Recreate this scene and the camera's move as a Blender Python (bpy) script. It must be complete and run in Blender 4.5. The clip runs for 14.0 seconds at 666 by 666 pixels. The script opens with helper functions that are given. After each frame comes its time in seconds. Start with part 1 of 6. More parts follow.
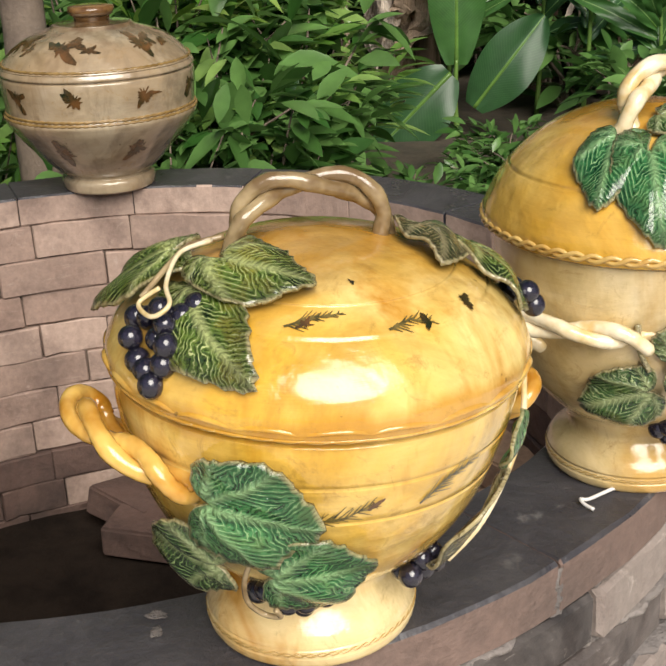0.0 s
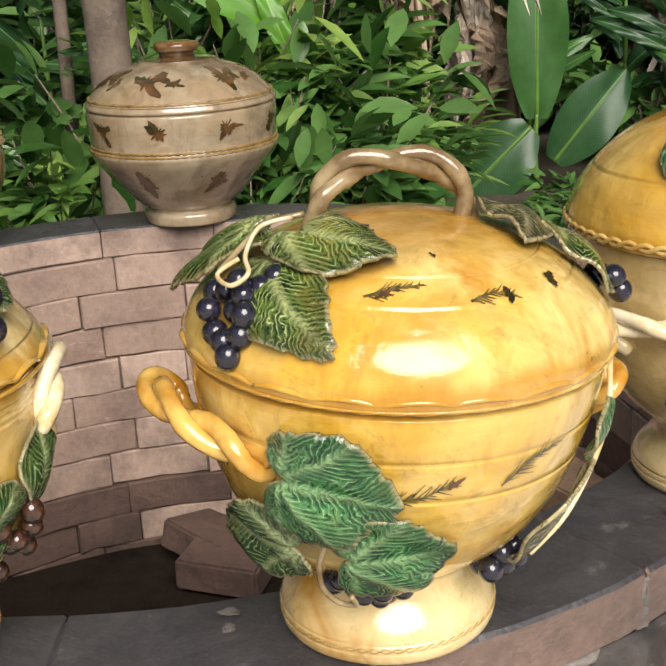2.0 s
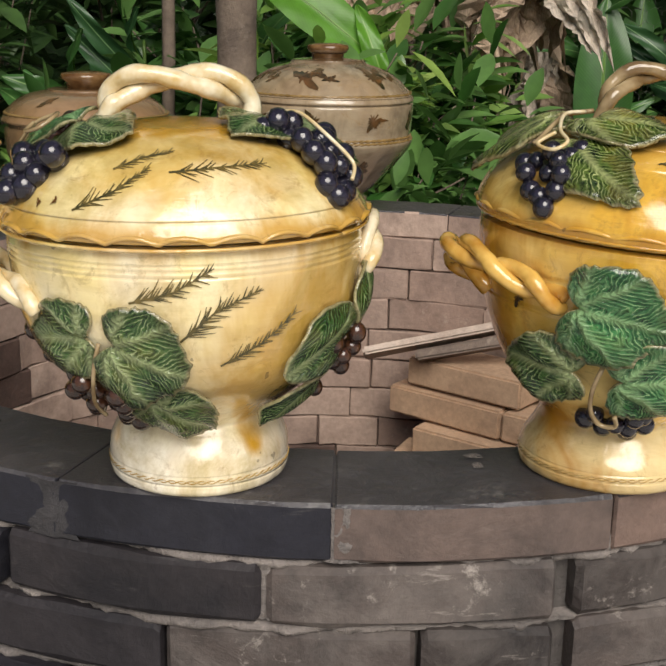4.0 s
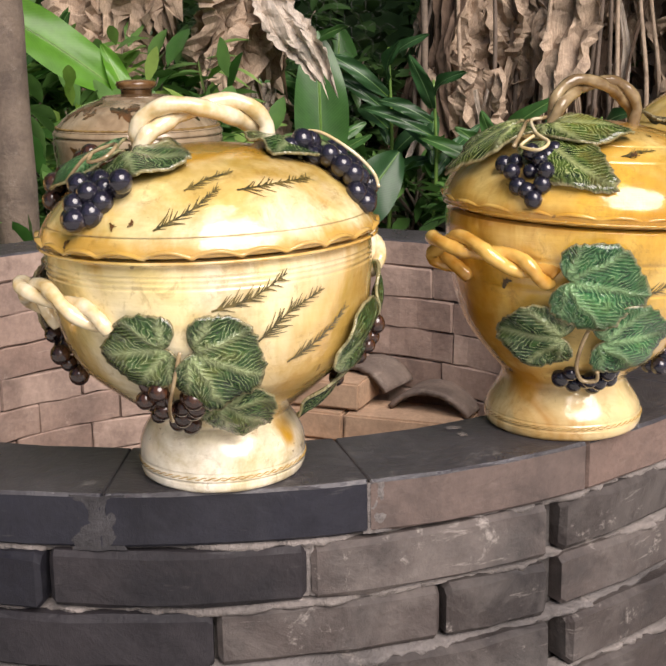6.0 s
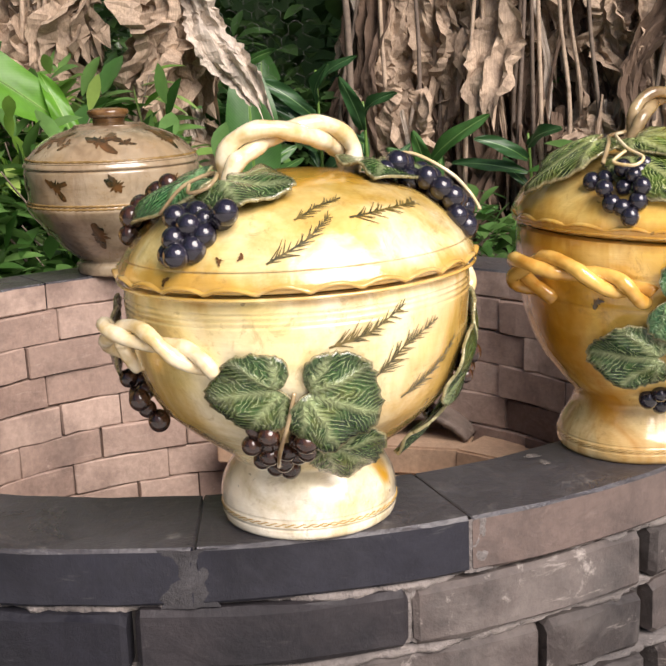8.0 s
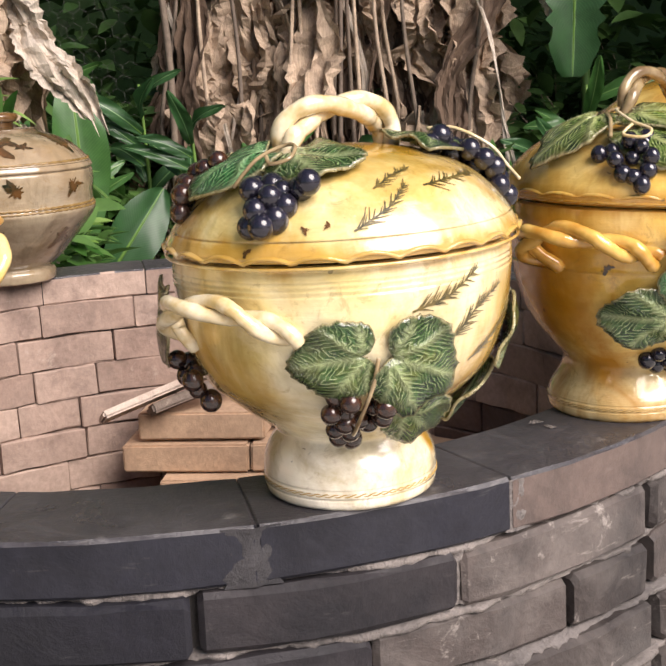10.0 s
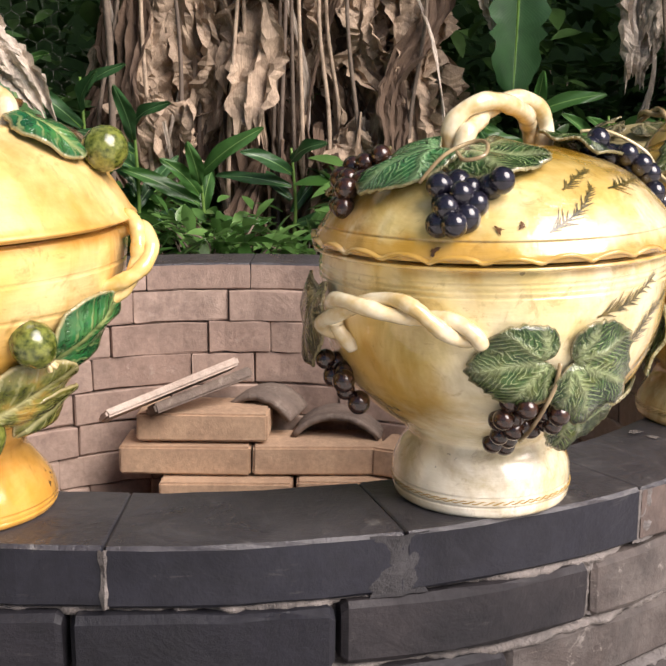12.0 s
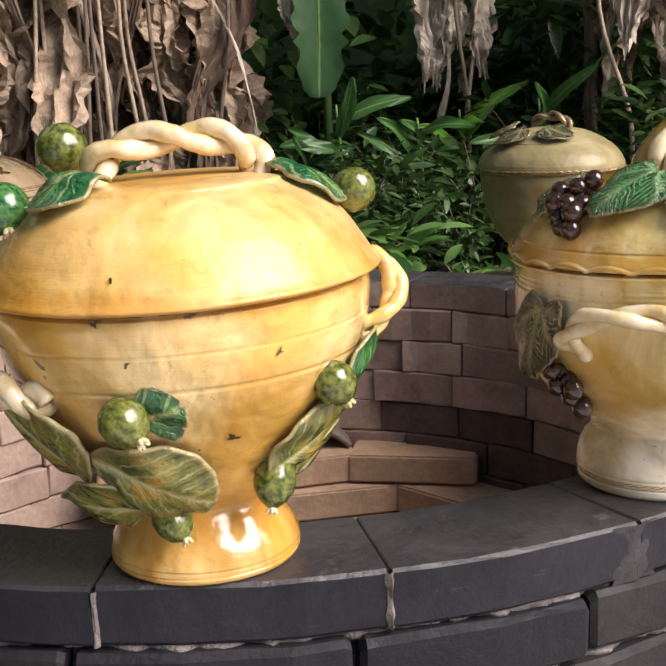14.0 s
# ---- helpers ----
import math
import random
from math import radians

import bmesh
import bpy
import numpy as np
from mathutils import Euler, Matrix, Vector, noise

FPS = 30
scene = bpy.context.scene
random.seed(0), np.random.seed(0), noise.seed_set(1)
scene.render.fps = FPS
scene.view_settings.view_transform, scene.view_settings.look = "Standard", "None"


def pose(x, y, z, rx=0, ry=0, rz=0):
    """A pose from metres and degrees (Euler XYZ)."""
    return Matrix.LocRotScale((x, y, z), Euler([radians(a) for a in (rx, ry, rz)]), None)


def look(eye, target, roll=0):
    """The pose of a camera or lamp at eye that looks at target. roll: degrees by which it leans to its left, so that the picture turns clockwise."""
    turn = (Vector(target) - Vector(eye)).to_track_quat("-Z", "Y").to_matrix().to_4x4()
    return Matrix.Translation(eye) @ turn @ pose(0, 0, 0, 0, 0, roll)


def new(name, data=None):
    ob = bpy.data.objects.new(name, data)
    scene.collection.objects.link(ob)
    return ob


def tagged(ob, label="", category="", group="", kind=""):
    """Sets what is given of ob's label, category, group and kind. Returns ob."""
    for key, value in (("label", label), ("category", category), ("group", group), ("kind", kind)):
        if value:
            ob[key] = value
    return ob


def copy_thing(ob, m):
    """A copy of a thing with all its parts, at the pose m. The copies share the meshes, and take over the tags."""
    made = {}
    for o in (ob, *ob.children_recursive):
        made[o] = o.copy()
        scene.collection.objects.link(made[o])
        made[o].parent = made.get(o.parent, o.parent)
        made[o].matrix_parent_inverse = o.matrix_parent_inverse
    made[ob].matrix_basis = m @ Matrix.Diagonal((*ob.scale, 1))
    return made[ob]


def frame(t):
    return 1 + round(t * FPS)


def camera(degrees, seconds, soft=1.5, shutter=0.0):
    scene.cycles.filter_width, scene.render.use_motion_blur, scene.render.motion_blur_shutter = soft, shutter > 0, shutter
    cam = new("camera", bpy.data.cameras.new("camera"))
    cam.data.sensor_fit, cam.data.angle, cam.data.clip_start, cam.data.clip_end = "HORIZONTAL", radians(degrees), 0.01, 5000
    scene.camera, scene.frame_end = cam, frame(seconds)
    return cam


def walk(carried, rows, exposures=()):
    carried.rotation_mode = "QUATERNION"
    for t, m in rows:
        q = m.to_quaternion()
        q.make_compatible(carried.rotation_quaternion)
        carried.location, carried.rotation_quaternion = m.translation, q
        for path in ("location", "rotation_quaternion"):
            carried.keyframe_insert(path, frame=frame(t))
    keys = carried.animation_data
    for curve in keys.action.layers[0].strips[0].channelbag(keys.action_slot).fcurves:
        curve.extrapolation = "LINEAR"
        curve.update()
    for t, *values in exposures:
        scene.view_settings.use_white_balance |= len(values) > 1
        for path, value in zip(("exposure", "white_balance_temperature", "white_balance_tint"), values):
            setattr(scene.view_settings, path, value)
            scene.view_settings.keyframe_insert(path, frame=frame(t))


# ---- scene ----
# The camera and its walk
cam = camera(31.68, 14.0, 1.9)
EXPOSURES = [(t, e, 6560, 11 if t < 6 else 18) for t, e in ((0, 0.5), (1.0, 0.58), (2.0, 0.56), (3.0, 0.16), (4.0, 0.08), (6.3, 0.56), (7.5, 0.74), (10.5, 0.80), (12.5, 0.76), (14.0, 0.78))]
walk(cam, [
    (0, look((0.8821, -1.0586, 1.1401), (0.4568, -0.2370, 0.7605), -2.38)),
    (0.5, look((0.9145, -1.0331, 1.1454), (0.4893, -0.2096, 0.7699), -3.84)),
    (1, look((0.9158, -1.0175, 1.1444), (0.4770, -0.2055, 0.7593), -3.56)),
    (1.5, look((0.9345, -1.0081, 1.1257), (0.4909, -0.1863, 0.7682), -2.34)),
    (2, look((0.8821, -1.0668, 1.0864), (0.3920, -0.2580, 0.7613), -3.03)),
    (2.5, look((0.8332, -1.1934, 1.0520), (0.3146, -0.3885, 0.7637), -0.56)),
    (3, look((0.8391, -1.2944, 1.0264), (0.2891, -0.5054, 0.7525), 0.01)),
    (3.5, look((0.8321, -1.3399, 1.0021), (0.2852, -0.5521, 0.7188), 0.81)),
    (4, look((0.8153, -1.3540, 0.9994), (0.3125, -0.5337, 0.7268), 1.25)),
    (4.2, look((0.8084, -1.3491, 0.9897), (0.3046, -0.5225, 0.7388), 0.26)),
    (6.5, look((0.5428, -1.6126, 0.9984), (0.3253, -0.6651, 0.7639), -1.44)),
    (7, look((0.4943, -1.6223, 1.0061), (0.2896, -0.6667, 0.7940), -1.99)),
    (7.5, look((0.4789, -1.5426, 1.0014), (0.2721, -0.5906, 0.7753), -2.15)),
    (10, look((0.2406, -1.5902, 0.9678), (0.2286, -0.6141, 0.7505), -2.65)),
    (10.5, look((0.2272, -1.5804, 0.9763), (0.2012, -0.6017, 0.7726), -2.47)),
    (11, look((0.1684, -1.5641, 0.9809), (0.1643, -0.5854, 0.7755), -2.22)),
    (11.5, look((0.0750, -1.5696, 0.9796), (0.1372, -0.5947, 0.7658), -0.90)),
    (12, look((0.0386, -1.5567, 0.9627), (0.1158, -0.5831, 0.7480), 0.21)),
    (12.5, look((-0.0283, -1.5621, 0.9858), (0.0082, -0.5824, 0.7888), 0.22)),
    (13, look((-0.1371, -1.5156, 0.9845), (-0.0514, -0.5379, 0.7931), -0.49)),
    (13.2, look((-0.1832, -1.5202, 0.9880), (-0.1112, -0.5461, 0.7738), -1.55)),
    (13.5, look((-0.2296, -1.5213, 0.9817), (-0.1088, -0.5489, 0.7818), 0.28)),
    (14, look((-0.3470, -1.5323, 0.9958), (-0.0649, -0.5971, 0.7816), -2.21)),
], exposures=EXPOSURES)

# World, sun, exposure
world = bpy.data.worlds.new("world")
scene.world = world
world.use_nodes = True
wn = world.node_tree.nodes
sky = wn.new("ShaderNodeTexSky")
sky.sky_type = "NISHITA"
sky.sun_disc = False
sky.sun_elevation = radians(41)
sky.sun_rotation = radians(136)
wn["Background"].inputs["Strength"].default_value = 0.05
world.node_tree.links.new(sky.outputs["Color"], wn["Background"].inputs["Color"])

sun_data = bpy.data.lights.new("sun", "SUN")
sun_data.energy, sun_data.angle, sun_data.color = 3.9, radians(44), (1.0, 0.95, 0.86)
sun = new("sun", sun_data)
sun.matrix_world = look((2.1, -2.17, 2.625), (0.0, 0.0, 0.0))
RIM = 0.62
R_OUT, R_IN = 0.735, 0.615


# Materials
def mat(name):
    m = bpy.data.materials.new(name)
    m.use_nodes = True
    return m, m.node_tree.nodes, m.node_tree.links, m.node_tree.nodes["Principled BSDF"]


def nz(n, l, scale, detail=4.0, rough=0.6, vec=None, dist=0.0):
    t = n.new("ShaderNodeTexNoise")
    t.inputs["Scale"].default_value = scale
    t.inputs["Detail"].default_value = detail
    t.inputs["Roughness"].default_value = rough
    t.inputs["Distortion"].default_value = dist
    if vec is None:
        c = n.new("ShaderNodeTexCoord")
        vec = c.outputs["Object"]
    l.new(vec, t.inputs["Vector"])
    return t.outputs["Fac"]


def ramp(n, l, fac, stops):
    r = n.new("ShaderNodeValToRGB")
    e = r.color_ramp.elements
    while len(e) < len(stops):
        e.new(0.5)
    for k, (p, c) in zip(e, stops):
        k.position, k.color = p, (*c, 1) if len(c) == 3 else c
    l.new(fac, r.inputs["Fac"])
    return r.outputs["Color"]


def mixc(n, l, fac, a, b, mode="MIX"):
    m = n.new("ShaderNodeMix")
    m.data_type, m.blend_type = "RGBA", mode
    for socket, value in ((m.inputs[0], fac), (m.inputs[6], a), (m.inputs[7], b)):
        if isinstance(value, (int, float)):
            socket.default_value = value
        elif isinstance(value, tuple):
            socket.default_value = (*value, 1)
        else:
            l.new(value, socket)
    return m.outputs[2]


def math_node(n, l, op, a, b=0.0):
    m = n.new("ShaderNodeMath")
    m.operation = op
    for socket, value in zip(m.inputs, (a, b)):
        if isinstance(value, (int, float)):
            socket.default_value = value
        else:
            l.new(value, socket)
    return m.outputs[0]


def bump(n, l, bsdf, fac, strength=0.3, dist=0.002):
    b = n.new("ShaderNodeBump")
    b.inputs["Strength"].default_value = strength
    b.inputs["Distance"].default_value = dist
    l.new(fac, b.inputs["Height"])
    l.new(b.outputs["Normal"], bsdf.inputs["Normal"])


def obj_random(n):
    return n.new("ShaderNodeObjectInfo").outputs["Random"]


def world_pos(n):
    return n.new("ShaderNodeNewGeometry").outputs["Position"]


def glaze(name, light, mid, amber, seed, spots=0.5, rough=0.14, foot=None, pools=(), scale=9.0, mottle=0.6, stain=0.5, edge=None, coat=1.0, gloss=0.13):
    """Lead glaze over slip: pale and yellow clouds, amber pools (x, y, z, radius, weight), runs and a few dark specks."""
    m, n, l, b = mat(name)
    c = n.new("ShaderNodeTexCoord")
    mp = n.new("ShaderNodeMapping")
    mp.inputs["Location"].default_value = (seed, seed * 0.7, 0)
    l.new(c.outputs["Object"], mp.inputs["Vector"])
    run = n.new("ShaderNodeMapping")
    run.inputs["Scale"].default_value = (1, 1, 0.28)
    l.new(mp.outputs["Vector"], run.inputs["Vector"])
    clouds = nz(n, l, scale, 3.0, 0.55, mp.outputs["Vector"], 0.4)
    runs = nz(n, l, 26.0, 4.0, 0.6, run.outputs["Vector"], 0.3)
    col = ramp(n, l, clouds, [(0.32, light), (0.62, mid)])
    if foot:
        sep = n.new("ShaderNodeSeparateXYZ")
        l.new(c.outputs["Object"], sep.inputs[0])
        foot_z = math_node(n, l, "ADD", sep.outputs["Z"], math_node(n, l, "MULTIPLY", runs, 0.05))
        fac = ramp(n, l, foot_z, [(0.066, (1, 1, 1)), (0.084, (0, 0, 0))])
        col = mixc(n, l, fac, col, mixc(n, l, ramp(n, l, clouds, [(0.4, (0, 0, 0)), (0.75, (0.5, 0.5, 0.5))]), foot, mid))
    for x, y, z, r, w in pools:
        d = n.new("ShaderNodeVectorMath")
        d.operation = "DISTANCE"
        d.inputs[1].default_value = (x, y, z)
        l.new(c.outputs["Object"], d.inputs[0])
        k = math_node(n, l, "ADD", math_node(n, l, "DIVIDE", d.outputs["Value"], r), math_node(n, l, "MULTIPLY", math_node(n, l, "SUBTRACT", runs, 0.5), 1.1))
        col = mixc(n, l, ramp(n, l, k, [(0.45, (w, w, w)), (1.0, (0, 0, 0))]), col, amber)
    mott = nz(n, l, 20.0, 4.0, 0.65, run.outputs["Vector"], 0.6)
    col = mixc(n, l, ramp(n, l, mott, [(0.52, (0, 0, 0)), (0.76, (mottle, mottle, mottle))]), col, amber)
    blur = nz(n, l, 7.5, 6.0, 0.68, mp.outputs["Vector"], 1.2)
    col = mixc(n, l, ramp(n, l, blur, [(0.46, (0, 0, 0)), (0.66, (stain, stain, stain))]), col, (amber[0] * 0.62, amber[1] * 0.82, amber[2] * 0.9 + 0.015))
    if edge:
        sz = n.new("ShaderNodeSeparateXYZ")
        l.new(c.outputs["Object"], sz.inputs[0])
        off = math_node(n, l, "ABSOLUTE", math_node(n, l, "SUBTRACT", sz.outputs["Z"], edge[0]))
        off = math_node(n, l, "ADD", off, math_node(n, l, "MULTIPLY", math_node(n, l, "SUBTRACT", runs, 0.5), 0.03))
        col = mixc(n, l, ramp(n, l, math_node(n, l, "DIVIDE", off, edge[1]), [(0.3, (edge[2],) * 3), (1.0, (0, 0, 0))]), col, amber)
    streak = ramp(n, l, runs, [(0.35, (0.9, 0.85, 0.76)), (0.6, (1.03, 1.02, 1.0))])
    col = mixc(n, l, 0.3, col, streak, "MULTIPLY")
    ringm = n.new("ShaderNodeMapping")
    ringm.inputs["Scale"].default_value = (0.25, 0.25, 3.5)
    l.new(mp.outputs["Vector"], ringm.inputs["Vector"])
    rings = nz(n, l, 30.0, 4.0, 0.65, ringm.outputs["Vector"])
    col = mixc(n, l, 0.14, col, ramp(n, l, rings, [(0.34, (0.78, 0.68, 0.5)), (0.52, (1.02, 1.01, 1.0))]), "MULTIPLY")
    grime = nz(n, l, 40.0, 7.0, 0.78, mp.outputs["Vector"], 1.0)
    col = mixc(n, l, ramp(n, l, grime, [(0.56, (0, 0, 0)), (0.72, (0.6, 0.6, 0.6))]), col, (0.26, 0.14, 0.03))
    dots = nz(n, l, 130.0, 1.0, 0.5, mp.outputs["Vector"])
    big = nz(n, l, 24.0, 2.0, 0.5, mp.outputs["Vector"])
    speck = ramp(n, l, math_node(n, l, "MULTIPLY", dots, big), [(0.485, (0, 0, 0)), (0.495, (spots, spots, spots))])
    col = mixc(n, l, speck, col, (0.05, 0.03, 0.012))
    l.new(col, b.inputs["Base Color"])
    rr = ramp(n, l, runs, [(0.3, (rough * 0.8,) * 3), (0.75, (rough * 1.6,) * 3)])
    l.new(rr, b.inputs["Roughness"])
    b.inputs["Coat Weight"].default_value = coat
    b.inputs["Specular IOR Level"].default_value = 0.35
    b.inputs["Coat Roughness"].default_value = gloss
    h = math_node(n, l, "ADD", math_node(n, l, "MULTIPLY", runs, 0.35), math_node(n, l, "MULTIPLY", nz(n, l, 60.0, 3.0, 0.6, mp.outputs["Vector"]), 0.25))
    h = math_node(n, l, "ADD", h, math_node(n, l, "MULTIPLY", rings, 0.16))
    h = math_node(n, l, "ADD", h, math_node(n, l, "MULTIPLY", clouds, 2.2))
    bump(n, l, b, h, 0.5, 0.008)
    return m


def leaf_glaze(name, deep, light, vein, hatch=128.0, sector=0.72, cuts=1.0):
    """Green glazed relief leaf: ribs with herringbone cuts, dark in the cut and pale on its lip, and a worn pale edge."""
    m, n, l, b = mat(name)
    uv = n.new("ShaderNodeUVMap")
    uv.uv_map = "UVMap"
    sep = n.new("ShaderNodeSeparateXYZ")
    l.new(uv.outputs["UV"], sep.inputs[0])
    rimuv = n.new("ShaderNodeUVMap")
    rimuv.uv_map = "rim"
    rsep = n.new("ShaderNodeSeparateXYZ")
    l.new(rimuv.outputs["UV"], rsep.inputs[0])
    wob = nz(n, l, 60.0, 2.0)
    wob2 = nz(n, l, 170.0, 3.0, 0.6)
    u = math_node(n, l, "ADD", sep.outputs["X"], math_node(n, l, "ADD", math_node(n, l, "MULTIPLY", math_node(n, l, "SUBTRACT", wob, 0.5), 0.014), math_node(n, l, "MULTIPLY", math_node(n, l, "SUBTRACT", wob2, 0.5), 0.007)))
    v = sep.outputs["Y"]
    rho = math_node(n, l, "SQRT", math_node(n, l, "ADD", math_node(n, l, "MULTIPLY", u, u), math_node(n, l, "MULTIPLY", v, v)))
    ang = math_node(n, l, "ARCTAN2", v, math_node(n, l, "ADD", u, 0.002))
    sec = math_node(n, l, "ADD", math_node(n, l, "DIVIDE", ang, sector), math_node(n, l, "MULTIPLY", math_node(n, l, "SUBTRACT", wob, 0.5), 0.16 if cuts > 0.9 else 0.06))
    fr = math_node(n, l, "ABSOLUTE", math_node(n, l, "SUBTRACT", sec, math_node(n, l, "ROUND", sec)))
    d = math_node(n, l, "MULTIPLY", math_node(n, l, "MULTIPLY", fr, sector), rho)
    shift = math_node(n, l, "ADD", math_node(n, l, "MULTIPLY", sec, 3.1), math_node(n, l, "MULTIPLY", nz(n, l, 260.0, 3.0, 0.65), 2.6 if cuts > 0.9 else 0.8))
    line = math_node(n, l, "SINE", math_node(n, l, "ADD", shift, math_node(n, l, "MULTIPLY", math_node(n, l, "SUBTRACT", rho, math_node(n, l, "MULTIPLY", d, 1.25)), hatch * 12.0)))
    half = math_node(n, l, "MULTIPLY", math_node(n, l, "ADD", line, 1.0), 0.5)
    gaps = ramp(n, l, nz(n, l, 200.0, 2.0, 0.6), [(0.36, (0.0, 0.0, 0.0)), (0.56, (1, 1, 1))])
    cut = math_node(n, l, "MULTIPLY", gaps, ramp(n, l, half, [(0.03, (1, 1, 1)), (0.3, (0, 0, 0))]))
    lip = ramp(n, l, half, [(0.86, (0, 0, 0)), (0.97, (1, 1, 1))])
    rib = ramp(n, l, d, [(0.0004, (1, 1, 1)), (0.0012, (0, 0, 0))])
    tone = nz(n, l, 45.0, 3.0, 0.6)
    col = ramp(n, l, tone, [(0.36, deep), (0.52, light), (0.66, (light[0] * 1.9 + 0.02, light[1] * 1.25, light[2] * 1.2))])
    patch = ramp(n, l, nz(n, l, 85.0, 2.0, 0.6), [(0.36, (0.15, 0.15, 0.15)), (0.56, (1, 1, 1))])
    col = mixc(n, l, math_node(n, l, "MULTIPLY", cut, 0.65 * cuts), col, (deep[0] * 0.3, deep[1] * 0.3, deep[2] * 0.3))
    col = mixc(n, l, math_node(n, l, "MULTIPLY", math_node(n, l, "MULTIPLY", lip, 0.95 * cuts), patch), col, vein)
    col = mixc(n, l, math_node(n, l, "MULTIPLY", rib, 0.8), col, vein)
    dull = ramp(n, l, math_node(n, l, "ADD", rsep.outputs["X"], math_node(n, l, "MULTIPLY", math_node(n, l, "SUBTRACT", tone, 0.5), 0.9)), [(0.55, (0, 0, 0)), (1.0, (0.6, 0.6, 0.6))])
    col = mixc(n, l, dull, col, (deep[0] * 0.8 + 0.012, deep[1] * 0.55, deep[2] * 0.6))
    rim = ramp(n, l, math_node(n, l, "ADD", rsep.outputs["X"], math_node(n, l, "MULTIPLY", math_node(n, l, "SUBTRACT", wob, 0.5), 0.12)), [(0.94, (0, 0, 0)), (1.0, (0.7, 0.7, 0.7))])
    col = mixc(n, l, rim, col, (0.50, 0.42, 0.22))
    l.new(col, b.inputs["Base Color"])
    b.inputs["Roughness"].default_value = 0.2
    b.inputs["Coat Weight"].default_value = 0.6
    b.inputs["Coat Roughness"].default_value = 0.12
    bump(n, l, b, math_node(n, l, "ADD", math_node(n, l, "SUBTRACT", math_node(n, l, "MULTIPLY", lip, 0.8), cut), math_node(n, l, "ADD", math_node(n, l, "MULTIPLY", rib, 0.9), math_node(n, l, "MULTIPLY", tone, 1.6))), 1.0 * cuts, 0.0028)
    return m


def ceramic(name, a, c2, scale, rough, bumpy=0.2):
    m, n, l, b = mat(name)
    col = ramp(n, l, nz(n, l, scale, 3.0), [(0.35, a), (0.65, c2)])
    l.new(col, b.inputs["Base Color"])
    b.inputs["Roughness"].default_value = rough
    b.inputs["Coat Weight"].default_value = 0.5
    b.inputs["Coat Roughness"].default_value = 0.1
    bump(n, l, b, nz(n, l, scale * 3, 3.0), bumpy, 0.003)
    return m


def brick_mat(name, a, c2, dust, dark, rough=0.85, moss=0.0, worn=0.75, relief=0.5, spec=0.5):
    m, n, l, b = mat(name)
    pos = world_pos(n)
    rnd = obj_random(n)
    col = ramp(n, l, rnd, [(0.0, a), (1.0, c2)])
    blot = nz(n, l, 9.0, 5.0, 0.65, pos)
    col = mixc(n, l, ramp(n, l, blot, [(0.46, (0, 0, 0)), (0.68, (0.75, 0.75, 0.75))]), col, dark)
    grain = nz(n, l, 95.0, 4.0, 0.7, pos)
    col = mixc(n, l, 0.45, col, ramp(n, l, grain, [(0.3, (0.55, 0.55, 0.55)), (0.7, (1.25, 1.25, 1.25))]), "MULTIPLY")
    smear = nz(n, l, 24.0, 8.0, 0.78, pos, 0.25)
    col = mixc(n, l, ramp(n, l, smear, [(0.58 + 0.12 * (0.75 - worn), (0, 0, 0)), (0.72 + 0.12 * (0.75 - worn), (worn,) * 3)]), col, dust)
    veil = nz(n, l, 11.0, 7.0, 0.7, pos, 0.5)
    col = mixc(n, l, ramp(n, l, veil, [(0.44, (0, 0, 0)), (0.74, (worn * worn * 0.7,) * 3)]), col, (dust[0] * 0.55, dust[1] * 0.55, dust[2] * 0.56))
    flat = n.new("ShaderNodeMapping")
    flat.inputs["Scale"].default_value = (0.22, 0.22, 1.5)
    l.new(pos, flat.inputs["Vector"])
    scuff = nz(n, l, 60.0, 6.0, 0.72, flat.outputs["Vector"], 0.4)
    col = mixc(n, l, ramp(n, l, scuff, [(0.62, (0, 0, 0)), (0.78, (worn * 0.8,) * 3)]), col, dust)
    if moss:
        col = mixc(n, l, ramp(n, l, nz(n, l, 6.0, 4.0, 0.6, pos), [(0.55, (0, 0, 0)), (0.7, (moss,) * 3)]), col, (0.07, 0.09, 0.05))
    l.new(col, b.inputs["Base Color"])
    l.new(ramp(n, l, veil, [(0.36, (rough * 0.75,) * 3), (0.62, (min(1.0, rough * 1.35),) * 3)]), b.inputs["Roughness"])
    bump(n, l, b, math_node(n, l, "ADD", grain, math_node(n, l, "ADD", math_node(n, l, "MULTIPLY", smear, 1.5), math_node(n, l, "MULTIPLY", veil, 4.0))), relief, 0.004)
    b.inputs["Specular IOR Level"].default_value = spec
    return m


